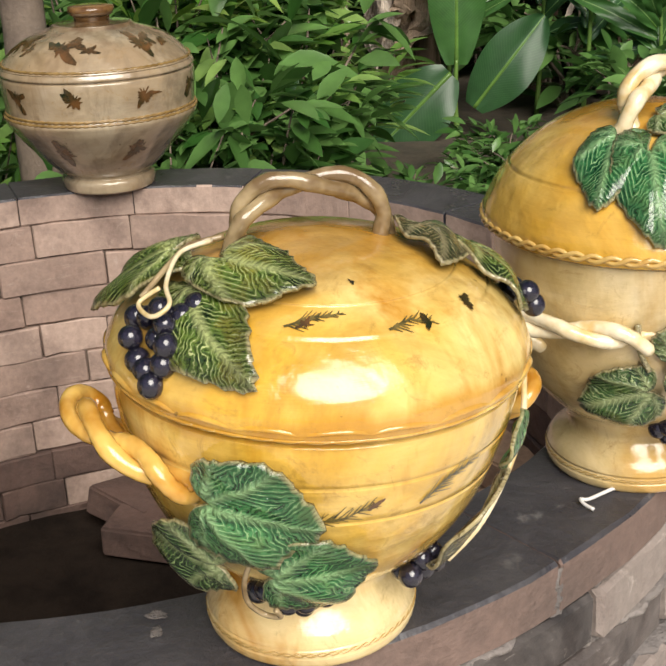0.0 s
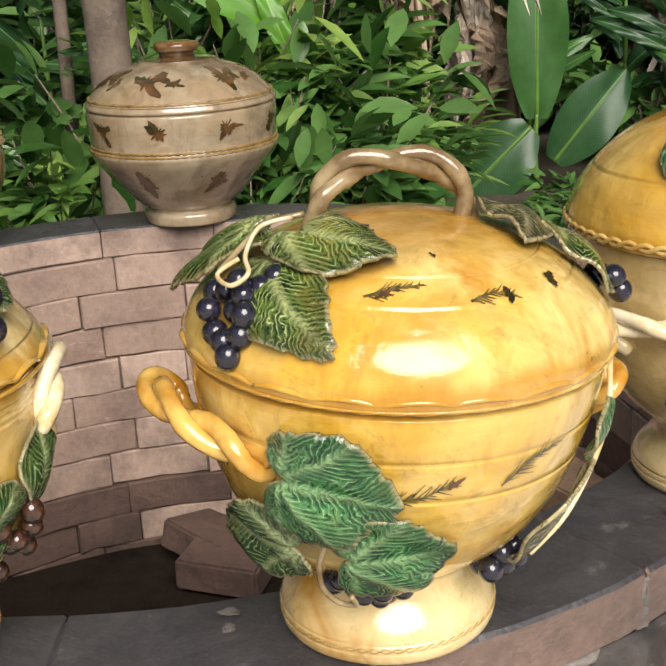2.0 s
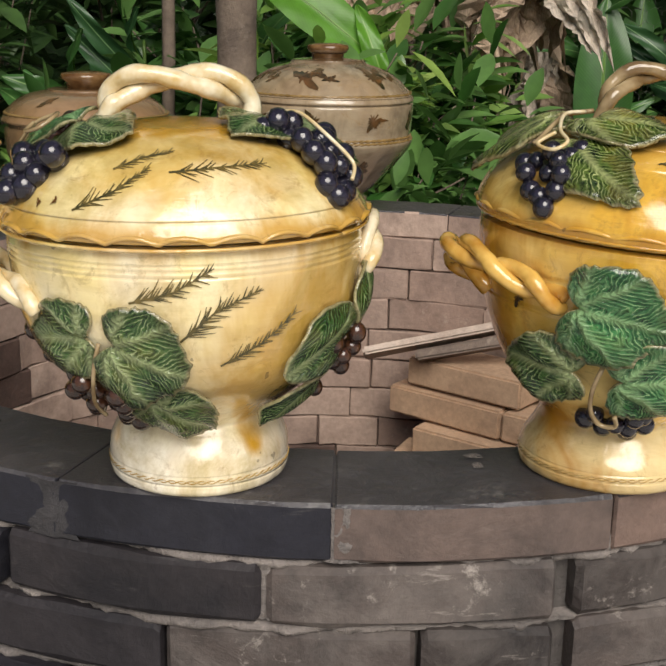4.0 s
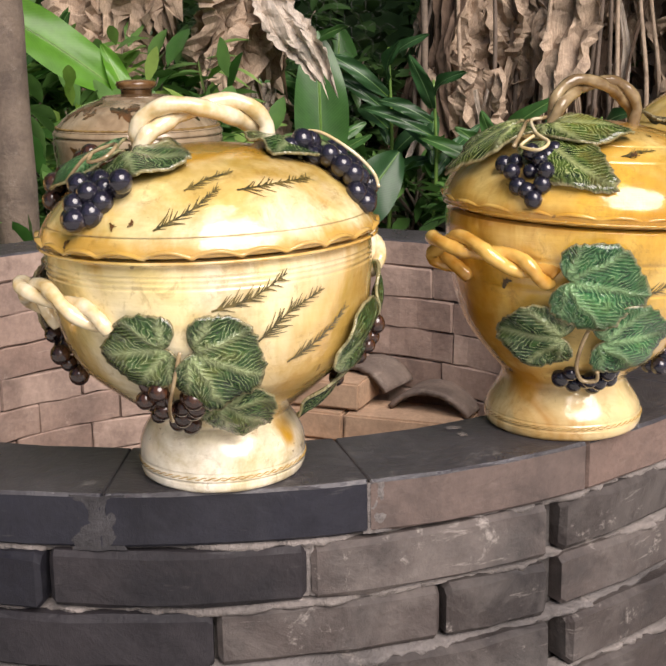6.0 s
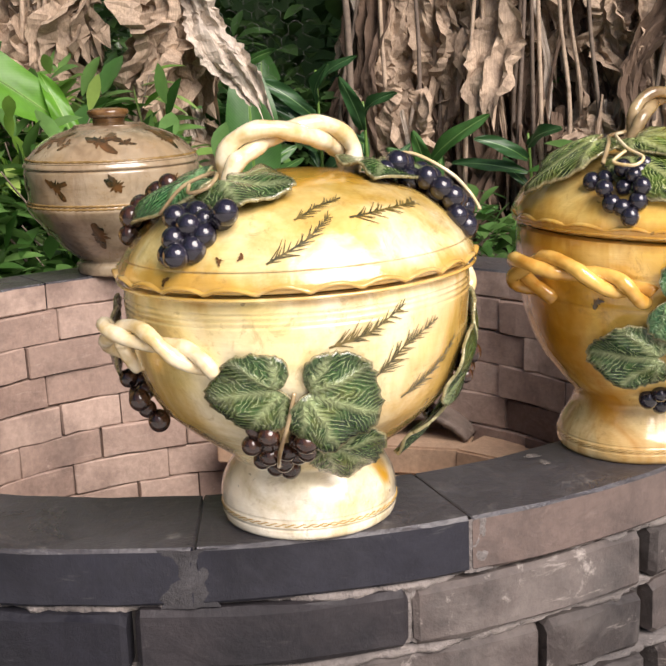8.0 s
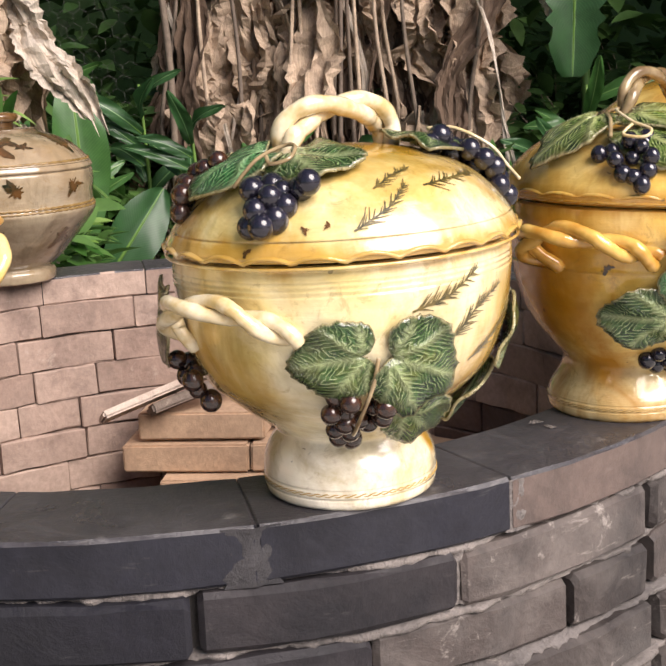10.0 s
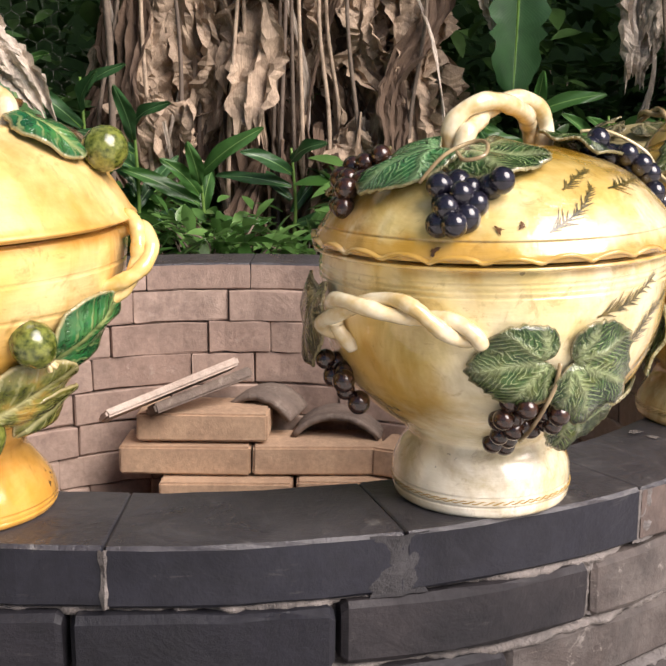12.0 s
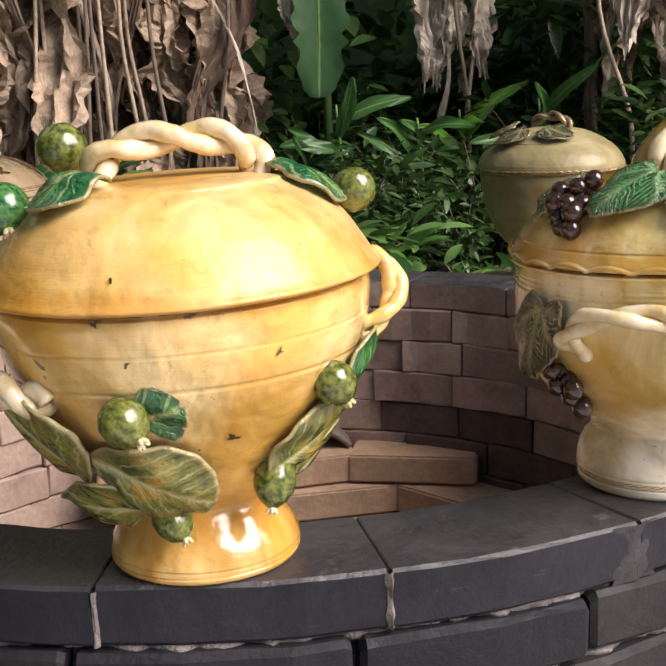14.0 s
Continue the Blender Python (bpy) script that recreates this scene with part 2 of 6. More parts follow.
def plant_mat(name, a, c2, rough=0.45, trans=0.25, vein=None, fibre=False):
    m, n, l, b = mat(name)
    geo = n.new("ShaderNodeNewGeometry")
    col = ramp(n, l, geo.outputs["Random Per Island"], [(0.0, a), (1.0, c2)])
    grain = nz(n, l, 14.0, 3.0)
    col = mixc(n, l, 0.5, col, ramp(n, l, grain, [(0.3, (0.6, 0.6, 0.6)), (0.7, (1.3, 1.3, 1.2))]), "MULTIPLY")
    if fibre:
        c = n.new("ShaderNodeTexCoord")
        mp = n.new("ShaderNodeMapping")
        mp.inputs["Scale"].default_value = (1, 1, 0.07)
        l.new(c.outputs["Object"], mp.inputs["Vector"])
        fib = nz(n, l, 160.0, 4.0, 0.7, mp.outputs["Vector"])
        col = mixc(n, l, 0.7, col, ramp(n, l, fib, [(0.3, (0.5, 0.46, 0.42)), (0.7, (1.25, 1.22, 1.2))]), "MULTIPLY")
        col = mixc(n, l, ramp(n, l, nz(n, l, 13.0, 4.0, 0.7), [(0.5, (0, 0, 0)), (0.7, (0.6, 0.6, 0.6))]), col, (0.13, 0.08, 0.05))
        bump(n, l, b, fib, 0.5, 0.01)
    if vein:
        uv = n.new("ShaderNodeUVMap")
        sep = n.new("ShaderNodeSeparateXYZ")
        l.new(uv.outputs["UV"], sep.inputs[0])
        av = math_node(n, l, "ABSOLUTE", sep.outputs["Y"])
        side = math_node(n, l, "SINE", math_node(n, l, "MULTIPLY", math_node(n, l, "SUBTRACT", sep.outputs["X"], math_node(n, l, "MULTIPLY", av, 0.12)), 420.0))
        col = mixc(n, l, ramp(n, l, side, [(0.5, (0, 0, 0)), (1.0, (0.08, 0.08, 0.08))]), col, vein)
        col = mixc(n, l, ramp(n, l, av, [(0.03, (0.9, 0.9, 0.9)), (0.07, (0, 0, 0))]), col, vein)
        bump(n, l, b, side, 0.02, 0.006)
    l.new(col, b.inputs["Base Color"])
    b.inputs["Roughness"].default_value = rough
    tr = n.new("ShaderNodeBsdfTranslucent")
    l.new(col, tr.inputs["Color"])
    mx = n.new("ShaderNodeMixShader")
    mx.inputs[0].default_value = trans
    l.new(b.outputs[0], mx.inputs[1])
    l.new(tr.outputs[0], mx.inputs[2])
    l.new(mx.outputs[0], n["Material Output"].inputs["Surface"])
    return m


GLAZE_A = glaze("cream_yellow_glaze", (0.92, 0.86, 0.68), (0.84, 0.68, 0.30), (0.52, 0.265, 0.012), 3.1, foot=(0.90, 0.84, 0.71), mottle=0.5, stain=0.55, edge=(0.222, 0.016, 0.75),
                pools=((0.0, 0.0, 0.30, 0.165, 0.95), (0.14, -0.02, 0.12, 0.13, 0.75), (0.03, -0.14, 0.085, 0.05, 0.5), (-0.12, -0.07, 0.10, 0.10, 0.75), (0.06, 0.1, 0.28, 0.07, 0.7), (-0.1, -0.04, 0.245, 0.07, 0.5), (0.072, -0.02, 0.052, 0.022, 0.95), (0.073, -0.018, 0.040, 0.014, 0.95), (0.074, -0.025, 0.066, 0.02, 0.8)))
GLAZE_B = glaze("amber_glaze", (0.84, 0.66, 0.27), (0.69, 0.40, 0.05), (0.46, 0.19, 0.006), 7.4, foot=(0.78, 0.62, 0.33), mottle=0.85, stain=0.45, edge=(0.22, 0.012, 0.6),
                pools=((0.0, 0.0, 0.30, 0.13, 0.75), (-0.13, -0.02, 0.16, 0.13, 0.95), (-0.05, 0.02, 0.06, 0.06, 0.8), (-0.03, -0.055, 0.055, 0.03, 0.9), (-0.1, -0.08, 0.1, 0.08, 0.7)))
GLAZE_C = glaze("tan_glaze", (0.66, 0.55, 0.34), (0.60, 0.44, 0.19), (0.46, 0.24, 0.03), 1.7, pools=((-0.13, -0.03, 0.1, 0.08, 0.4), (0.05, -0.06, 0.02, 0.06, 0.7)))
GLAZE_CL = glaze("amber_lid_glaze", (0.74, 0.52, 0.16), (0.64, 0.36, 0.05), (0.5, 0.22, 0.012), 4.4, pools=((0.0, 0.03, 0.30, 0.12, 0.9),))
GLAZE_L = glaze("lemon_yellow_glaze", (0.90, 0.68, 0.33), (0.79, 0.45, 0.10), (0.56, 0.24, 0.02), 5.2, spots=0.8, rough=0.15, scale=11.0, stain=0.5, edge=(0.231, 0.012, 0.55),
                pools=((0.0, 0.0, 0.02, 0.11, 0.75), (0.02, 0.06, 0.30, 0.15, 0.45), (-0.12, -0.06, 0.26, 0.06, 0.5), (0.1, -0.07, 0.26, 0.05, 0.4), (-0.1, -0.05, 0.14, 0.05, 0.5)))
GLAZE_LL = glaze("worn_lemon_lid_glaze", (0.90, 0.68, 0.33), (0.79, 0.45, 0.10), (0.56, 0.24, 0.02), 5.2, spots=0.8, rough=0.32, gloss=0.34, coat=0.7, scale=11.0, stain=0.5, edge=(0.231, 0.012, 0.55),
                pools=((0.0, 0.0, 0.02, 0.11, 0.75), (0.02, 0.06, 0.30, 0.15, 0.45), (-0.12, -0.06, 0.26, 0.06, 0.5), (0.1, -0.07, 0.26, 0.05, 0.4), (-0.1, -0.05, 0.14, 0.05, 0.5)))
GLAZE_F = glaze("dull_tan_glaze", (0.36, 0.31, 0.17), (0.30, 0.24, 0.11), (0.2, 0.13, 0.04), 15.1, rough=0.35, coat=0.1)
GLAZE_D = glaze("stone_beige_glaze", (0.44, 0.36, 0.25), (0.31, 0.225, 0.135), (0.11, 0.06, 0.025), 9.3, rough=0.16, pools=((0.0, 0.0, 0.285, 0.115, 0.95),), mottle=0.6)
GLAZE_E = glaze("brown_beige_glaze", (0.30, 0.19, 0.105), (0.22, 0.13, 0.06), (0.11, 0.055, 0.02), 12.3, rough=0.18, pools=((0.0, 0.0, 0.235, 0.06, 0.9),), mottle=0.6)
ROPE_CREAM = ceramic("cream_rope_glaze", (0.82, 0.73, 0.53), (0.60, 0.43, 0.18), 45.0, 0.25)
ROPE_GOLD = ceramic("golden_rope_glaze", (0.80, 0.62, 0.28), (0.58, 0.34, 0.06), 40.0, 0.2)
ROPE_AMBER = ceramic("amber_rope_glaze", (0.70, 0.44, 0.11), (0.42, 0.18, 0.015), 30.0, 0.16)
ROPE_GREY = ceramic("grey_rope_glaze", (0.40, 0.30, 0.16), (0.16, 0.10, 0.045), 38.0, 0.16)
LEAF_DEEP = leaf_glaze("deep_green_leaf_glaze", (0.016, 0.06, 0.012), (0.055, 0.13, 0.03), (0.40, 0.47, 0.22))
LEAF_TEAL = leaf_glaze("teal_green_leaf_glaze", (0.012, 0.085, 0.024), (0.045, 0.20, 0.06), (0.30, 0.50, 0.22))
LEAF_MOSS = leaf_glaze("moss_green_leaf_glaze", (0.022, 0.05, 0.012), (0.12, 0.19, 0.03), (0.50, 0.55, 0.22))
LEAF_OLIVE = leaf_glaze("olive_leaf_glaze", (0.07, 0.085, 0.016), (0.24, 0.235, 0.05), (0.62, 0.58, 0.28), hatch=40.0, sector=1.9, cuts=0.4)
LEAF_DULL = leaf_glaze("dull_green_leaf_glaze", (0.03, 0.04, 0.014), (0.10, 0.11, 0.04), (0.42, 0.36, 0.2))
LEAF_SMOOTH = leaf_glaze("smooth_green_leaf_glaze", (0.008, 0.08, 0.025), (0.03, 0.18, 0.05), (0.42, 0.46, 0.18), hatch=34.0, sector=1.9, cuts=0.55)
BERRY_BLUE = ceramic("blue_black_berry_glaze", (0.006, 0.006, 0.011), (0.026, 0.022, 0.036), 1.3, 0.17, 0.0)
BERRY_BROWN = ceramic("brown_berry_glaze", (0.012, 0.007, 0.007), (0.07, 0.028, 0.014), 1.3, 0.16, 0.0)
FRUIT = ceramic("green_fruit_glaze", (0.035, 0.05, 0.008), (0.20, 0.22, 0.045), 190.0, 0.08, 0.12)
FRUIT_TEAL = ceramic("teal_fruit_glaze", (0.006, 0.07, 0.022), (0.10, 0.24, 0.06), 190.0, 0.08, 0.12)
SPRIG = ceramic("brown_sprig_print", (0.045, 0.04, 0.012), (0.17, 0.12, 0.03), 160.0, 0.3)
BLOT = ceramic("dark_flower_print", (0.018, 0.02, 0.008), (0.13, 0.06, 0.02), 40.0, 0.2)
TRIM = ceramic("amber_trim_glaze", (0.46, 0.26, 0.06), (0.62, 0.42, 0.14), 50.0, 0.2)
TRIM_D = ceramic("brown_trim_glaze", (0.17, 0.1, 0.03), (0.3, 0.19, 0.07), 50.0, 0.25)
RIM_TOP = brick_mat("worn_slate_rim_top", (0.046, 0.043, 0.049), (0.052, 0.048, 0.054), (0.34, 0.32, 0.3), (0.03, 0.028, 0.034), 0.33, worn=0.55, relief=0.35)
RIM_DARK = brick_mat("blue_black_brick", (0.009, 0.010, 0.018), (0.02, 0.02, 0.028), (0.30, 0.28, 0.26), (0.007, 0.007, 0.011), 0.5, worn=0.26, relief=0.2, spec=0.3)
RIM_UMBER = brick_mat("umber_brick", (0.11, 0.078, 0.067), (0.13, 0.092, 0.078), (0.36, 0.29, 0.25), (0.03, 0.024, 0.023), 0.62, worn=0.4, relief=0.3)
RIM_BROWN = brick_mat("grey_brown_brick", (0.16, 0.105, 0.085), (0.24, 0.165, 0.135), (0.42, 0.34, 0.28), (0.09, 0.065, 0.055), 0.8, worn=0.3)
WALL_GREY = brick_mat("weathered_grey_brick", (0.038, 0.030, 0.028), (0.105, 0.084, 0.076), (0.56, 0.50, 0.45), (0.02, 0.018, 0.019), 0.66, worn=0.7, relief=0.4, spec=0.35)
# Pale tan that has the sunlit look of the wall's right side painted in
WALL_TAN = brick_mat("sunlit_tan_brick", (0.24, 0.195, 0.17), (0.34, 0.28, 0.245), (0.6, 0.52, 0.46), (0.2, 0.15, 0.13), 0.88)
WALL_DARK = brick_mat("near_black_brick", (0.011, 0.011, 0.017), (0.032, 0.027, 0.029), (0.40, 0.36, 0.33), (0.008, 0.008, 0.011), 0.6, worn=0.2, relief=0.3, spec=0.3)
INNER = brick_mat("pink_tan_brick", (0.28, 0.19, 0.15), (0.46, 0.335, 0.27), (0.52, 0.43, 0.36), (0.15, 0.10, 0.082), 0.9, worn=0.6, relief=0.28)
INNER_JOINT = brick_mat("dusty_inner_mortar", (0.22, 0.16, 0.125), (0.26, 0.19, 0.15), (0.34, 0.27, 0.22), (0.07, 0.05, 0.042), 0.95)
LOOSE = brick_mat("clean_tan_brick", (0.48, 0.31, 0.195), (0.56, 0.385, 0.255), (0.58, 0.46, 0.34), (0.36, 0.23, 0.15), 0.88, worn=0.5, relief=0.2)
CRUST = brick_mat("cream_mortar_crust", (0.19, 0.168, 0.158), (0.27, 0.235, 0.215), (0.52, 0.45, 0.40), (0.04, 0.036, 0.036), 0.95, relief=1.0)
MORTAR = brick_mat("crumbly_mortar", (0.085, 0.075, 0.07), (0.105, 0.09, 0.082), (0.34, 0.30, 0.27), (0.035, 0.03, 0.03), 0.95, worn=0.5)
GREY_JOINT = brick_mat("grey_joint_mortar", (0.032, 0.03, 0.033), (0.04, 0.037, 0.04), (0.15, 0.14, 0.135), (0.014, 0.014, 0.017), 0.9, worn=0.5)
# Inner brick with the shade deep in the ring put into its colour
INNER_SHADE = brick_mat("shaded_red_brown_brick", (0.085, 0.05, 0.04), (0.15, 0.092, 0.072), (0.24, 0.18, 0.15), (0.04, 0.026, 0.022), 0.8, worn=0.4)
# Floor soil, coloured near black so it carries the pit's shade
SHADE_SOIL = brick_mat("shade_black_soil", (0.014, 0.010, 0.008), (0.02, 0.014, 0.01), (0.02, 0.014, 0.011), (0.006, 0.004, 0.003), 0.95, worn=0.3, spec=0.1)
SOIL = brick_mat("dark_soil", (0.05, 0.04, 0.028), (0.07, 0.055, 0.035), (0.12, 0.09, 0.06), (0.022, 0.02, 0.013), 0.95)
GRAVEL = brick_mat("pale_paving", (0.68, 0.65, 0.6), (0.7, 0.66, 0.61), (0.78, 0.74, 0.7), (0.55, 0.51, 0.47), 0.9)
PLANK = brick_mat("pale_brick_face", (0.55, 0.44, 0.36), (0.6, 0.48, 0.4), (0.6, 0.52, 0.46), (0.4, 0.3, 0.24), 0.9)
TILE = brick_mat("brown_roof_tile", (0.20, 0.15, 0.12), (0.24, 0.18, 0.145), (0.4, 0.33, 0.27), (0.08, 0.06, 0.05), 0.85)
WOOD = brick_mat("grey_brown_bark", (0.17, 0.125, 0.095), (0.2, 0.15, 0.11), (0.3, 0.25, 0.2), (0.07, 0.05, 0.04), 0.9)
STRING = ceramic("white_string", (0.75, 0.73, 0.7), (0.65, 0.62, 0.58), 80.0, 0.8)
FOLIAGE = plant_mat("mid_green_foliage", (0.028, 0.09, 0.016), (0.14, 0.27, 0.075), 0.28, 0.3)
# Light and lime greens have sunlight painted in, the dark green has shade
FOLIAGE_LT = plant_mat("sunlit_green_foliage", (0.09, 0.22, 0.03), (0.28, 0.43, 0.12), 0.28, 0.4)
FOLIAGE_LIME = plant_mat("sunlit_lime_foliage", (0.17, 0.34, 0.04), (0.42, 0.56, 0.16), 0.28, 0.45)
FOLIAGE_DK = plant_mat("shaded_green_foliage", (0.02, 0.05, 0.016), (0.075, 0.15, 0.04), 0.35, 0.3)
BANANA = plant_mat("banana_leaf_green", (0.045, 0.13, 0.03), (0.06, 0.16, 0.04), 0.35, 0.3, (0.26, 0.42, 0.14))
# Brighter and darker copies of the banana leaf, sun and shade in their colour
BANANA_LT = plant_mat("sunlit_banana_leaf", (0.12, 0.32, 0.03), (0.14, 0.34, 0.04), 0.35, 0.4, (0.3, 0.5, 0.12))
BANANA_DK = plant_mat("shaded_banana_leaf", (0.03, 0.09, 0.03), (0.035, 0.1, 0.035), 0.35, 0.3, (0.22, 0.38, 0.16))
DRY = plant_mat("dry_leaf_brown", (0.42, 0.31, 0.225), (0.68, 0.54, 0.42), 0.8, 0.12, fibre=True)
DRY_DK = plant_mat("dark_dry_leaf", (0.10, 0.065, 0.046), (0.25, 0.17, 0.12), 0.85, 0.1, fibre=True)
DRY_PALE = plant_mat("pale_dry_leaf", (0.66, 0.57, 0.49), (0.8, 0.72, 0.64), 0.8, 0.2, fibre=True)
WIRE = ceramic("rusty_wire", (0.07, 0.065, 0.06), (0.14, 0.13, 0.12), 60.0, 0.6)
KNOB = ceramic("brown_knob_glaze", (0.10, 0.045, 0.015), (0.22, 0.12, 0.045), 50.0, 0.2)
TRIM_F = ceramic("faint_foot_line_glaze", (0.34, 0.21, 0.06), (0.5, 0.34, 0.12), 60.0, 0.25)


# Building helpers
def mesh_of(bm, name, *materials, smooth=True):
    me = bpy.data.meshes.new(name)
    bm.to_mesh(me)
    bm.free()
    for k in materials:
        me.materials.append(k)
    if smooth:
        me.polygons.foreach_set("use_smooth", [True] * len(me.polygons))
    return me


def part(name, bm, material, parent, label="", smooth=True):
    ob = new(name, mesh_of(bm, name, material, smooth=smooth))
    ob.parent = parent
    return tagged(ob, label)


def shared(name, me, parent, m):
    ob = new(name, me)
    ob.parent = parent
    ob.matrix_local = m
    return ob


def root(name, x, y, z, label, category, group=""):
    ob = new(name)
    ob.location = (x, y, z)
    ob.empty_display_size = 0.05
    return tagged(ob, label, category, group)


def smooth_line(pts, n=5):
    out = []
    for i in range(len(pts) - 1):
        a, b, c, d = (Vector(pts[max(0, min(len(pts) - 1, i + k))]) for k in (-1, 0, 1, 2))
        for k in range(n):
            t = k / n
            out.append(0.5 * (2 * b + (c - a) * t + (2 * a - 5 * b + 4 * c - d) * t * t + (3 * b - a - 3 * c + d) * t ** 3))
    return out + [Vector(pts[-1])]


def tube(bm, pts, radii, n=8):
    """A closed tube along pts."""
    rings = []
    side = None
    for i, p in enumerate(pts):
        way = (pts[min(i + 1, len(pts) - 1)] - pts[max(i - 1, 0)]).normalized()
        if side is None:
            side = way.orthogonal().normalized()
        side = (side - way * side.dot(way)).normalized()
        up = way.cross(side)
        r = radii[i] if isinstance(radii, (list, tuple)) else radii
        rings.append([bm.verts.new(p + (side * math.cos(k * 2 * math.pi / n) + up * math.sin(k * 2 * math.pi / n)) * r) for k in range(n)])
    for a, b in zip(rings, rings[1:]):
        for k in range(n):
            bm.faces.new((a[k], a[(k + 1) % n], b[(k + 1) % n], b[k]))
    bm.faces.new(rings[0][::-1])
    bm.faces.new(rings[-1])


def rope(pts, r, turns, n=56, strands=2, phase=0.0, wind=0.85):
    """Strands wound round a path, as one bmesh."""
    line = smooth_line(pts, 12)
    step = [line[min(int(i * (len(line) - 1) / n), len(line) - 1)] for i in range(n + 1)]
    bm = bmesh.new()
    for s in range(strands):
        out, rad = [], []
        side = None
        for i, p in enumerate(step):
            way = (step[min(i + 1, n)] - step[max(i - 1, 0)]).normalized()
            if side is None:
                side = way.orthogonal().normalized()
            side = (side - way * side.dot(way)).normalized()
            a = phase + 2 * math.pi * (turns * i / n + s / strands)
            out.append(p + (side * math.cos(a) + way.cross(side) * math.sin(a)) * r * wind)
            rad.append(r * (1 + 0.07 * math.sin(i * 0.7 + s)))
        tube(bm, out, rad, 10)
    return bm


# The brick ring: mortar core, outer and inner courses, rim course
def arc_brick(half_deg, r_in, r_out, h, gap, seed, bevel=0.003, jitter=0.0012, segs=5):
    """A brick cut to the ring's curve, worn at its edges."""
    rnd = random.Random(seed)
    prof = [(r_in, bevel), (r_in + bevel, 0), (r_out - bevel, 0), (r_out, bevel), (r_out, h - bevel), (r_out - bevel, h), (r_in + bevel, h), (r_in, h - bevel)]
    end = radians(half_deg) - gap / r_out
    tip = min(bevel, 0.0016) if segs > 5 else bevel
    turns = [-end] + [-end + tip / r_out + 2 * (end - tip / r_out) * i / segs for i in range(segs + 1)] + [end]
    bm = bmesh.new()
    rings = []
    for i, a in enumerate(turns):
        q = tip * 0.8 if i in (0, len(turns) - 1) else 0.0
        bow = rnd.uniform(-jitter, jitter)
        ring = []
        for k, (r, z) in enumerate(prof):
            r2 = r + (q if r < (r_in + r_out) / 2 else -q) + bow + rnd.uniform(-jitter, jitter) * 0.5
            z2 = z + (q if z < h / 2 else -q) + rnd.uniform(-jitter, jitter) * 0.6
            ring.append(bm.verts.new((r2 * math.sin(a), r2 * math.cos(a), z2)))
        rings.append(ring)
    for a, b in zip(rings, rings[1:]):
        for k in range(8):
            bm.faces.new((a[k], a[(k + 1) % 8], b[(k + 1) % 8], b[k]))
    bm.faces.new(rings[0])
    bm.faces.new(rings[-1])
    bmesh.ops.recalc_face_normals(bm, faces=bm.faces)
    return bm


def spin(deg, z, jr=0.0, tilt=0.0):
    return Matrix.Rotation(radians(deg - 90), 4, "Z") @ Matrix.Translation((0, jr, z)) @ Matrix.Rotation(radians(tilt), 4, "Y")


def ring_core():
    bm = bmesh.new()
    n = 120
    prof = [(R_OUT - 0.02, -0.3), (R_OUT - 0.02, RIM - 0.055), (R_OUT - 0.007, RIM - 0.052), (R_OUT - 0.007, RIM - 0.0022), (R_IN + 0.009, RIM - 0.0022), (R_IN + 0.009, -0.3)]
    rings = [[bm.verts.new((r * math.cos(2 * math.pi * i / n), r * math.sin(2 * math.pi * i / n), z)) for i in range(n)] for r, z in prof]
    for a in range(6):
        b = (a + 1) % 6
        for i in range(n):
            bm.faces.new((rings[a][i], rings[a][(i + 1) % n], rings[b][(i + 1) % n], rings[b][i]))
    bmesh.ops.recalc_face_normals(bm, faces=bm.faces)
    for f in bm.faces:
        c = f.calc_center_median()
        f.material_index = 1 if f.normal.z > 0.6 else 2 if f.normal.x * c.x + f.normal.y * c.y < -0.1 else 0
    ob = new("wall_ring", mesh_of(bm, "wall_ring", MORTAR, RIM_TOP, INNER_JOINT, smooth=False))
    return tagged(ob, "round low brick wall with dark worn coping bricks", "wall", kind="structure")


wall = ring_core()

# Outer joint crust between the courses, a rough ledge of old mortar
def crust(z, r, seed):
    bm = bmesh.new()
    rows = []
    n = 720
    for i in range(n):
        a = 2 * math.pi * i / n
        k = noise.noise((r * math.cos(a) * 9 + seed, r * math.sin(a) * 9, seed))
        k2 = noise.noise((math.cos(a) * 40, math.sin(a) * 40, seed))
        k3 = noise.noise((math.cos(a) * 130, math.sin(a) * 130, seed))
        out = max(-0.008, 0.0005 + 0.016 * k + 0.008 * k2 + 0.006 * k3)
        rows.append([bm.verts.new(((r + o) * math.cos(a), (r + o) * math.sin(a), z + dz)) for o, dz in ((-0.02, 0.001), (out * 0.5, 0.0), (out, -0.003 + 0.002 * k2), (out * 0.85, -0.006 - 0.004 * k + 0.002 * k3), (-0.02, -0.008))])
    for i in range(n):
        a, b = rows[i], rows[(i + 1) % n]
        for k in range(4):
            bm.faces.new((a[k], b[k], b[k + 1], a[k + 1]))
    bmesh.ops.recalc_face_normals(bm, faces=bm.faces)
    part("mortar_joint", bm, CRUST, wall)


COURSE = 0.0585
for k in range(7):
    crust(RIM - 0.0505 - k * COURSE, R_OUT - 0.0075 + 0.005 * k, k * 3.7)

rng = random.Random(5)
def rim_mesh(seed, side):
    bm = arc_brick(9, R_IN, R_OUT, 0.0495, 0.0009, seed, 0.003, 0.0009, 7)
    for f in bm.faces:
        f.material_index = 1 if f.normal.z > 0.6 else 2 if f.normal.y < -0.6 else 0
    return mesh_of(bm, "coping_brick", side, RIM_TOP, INNER, smooth=False)


rim_dark = [rim_mesh(30 + s, RIM_DARK) for s in range(3)]
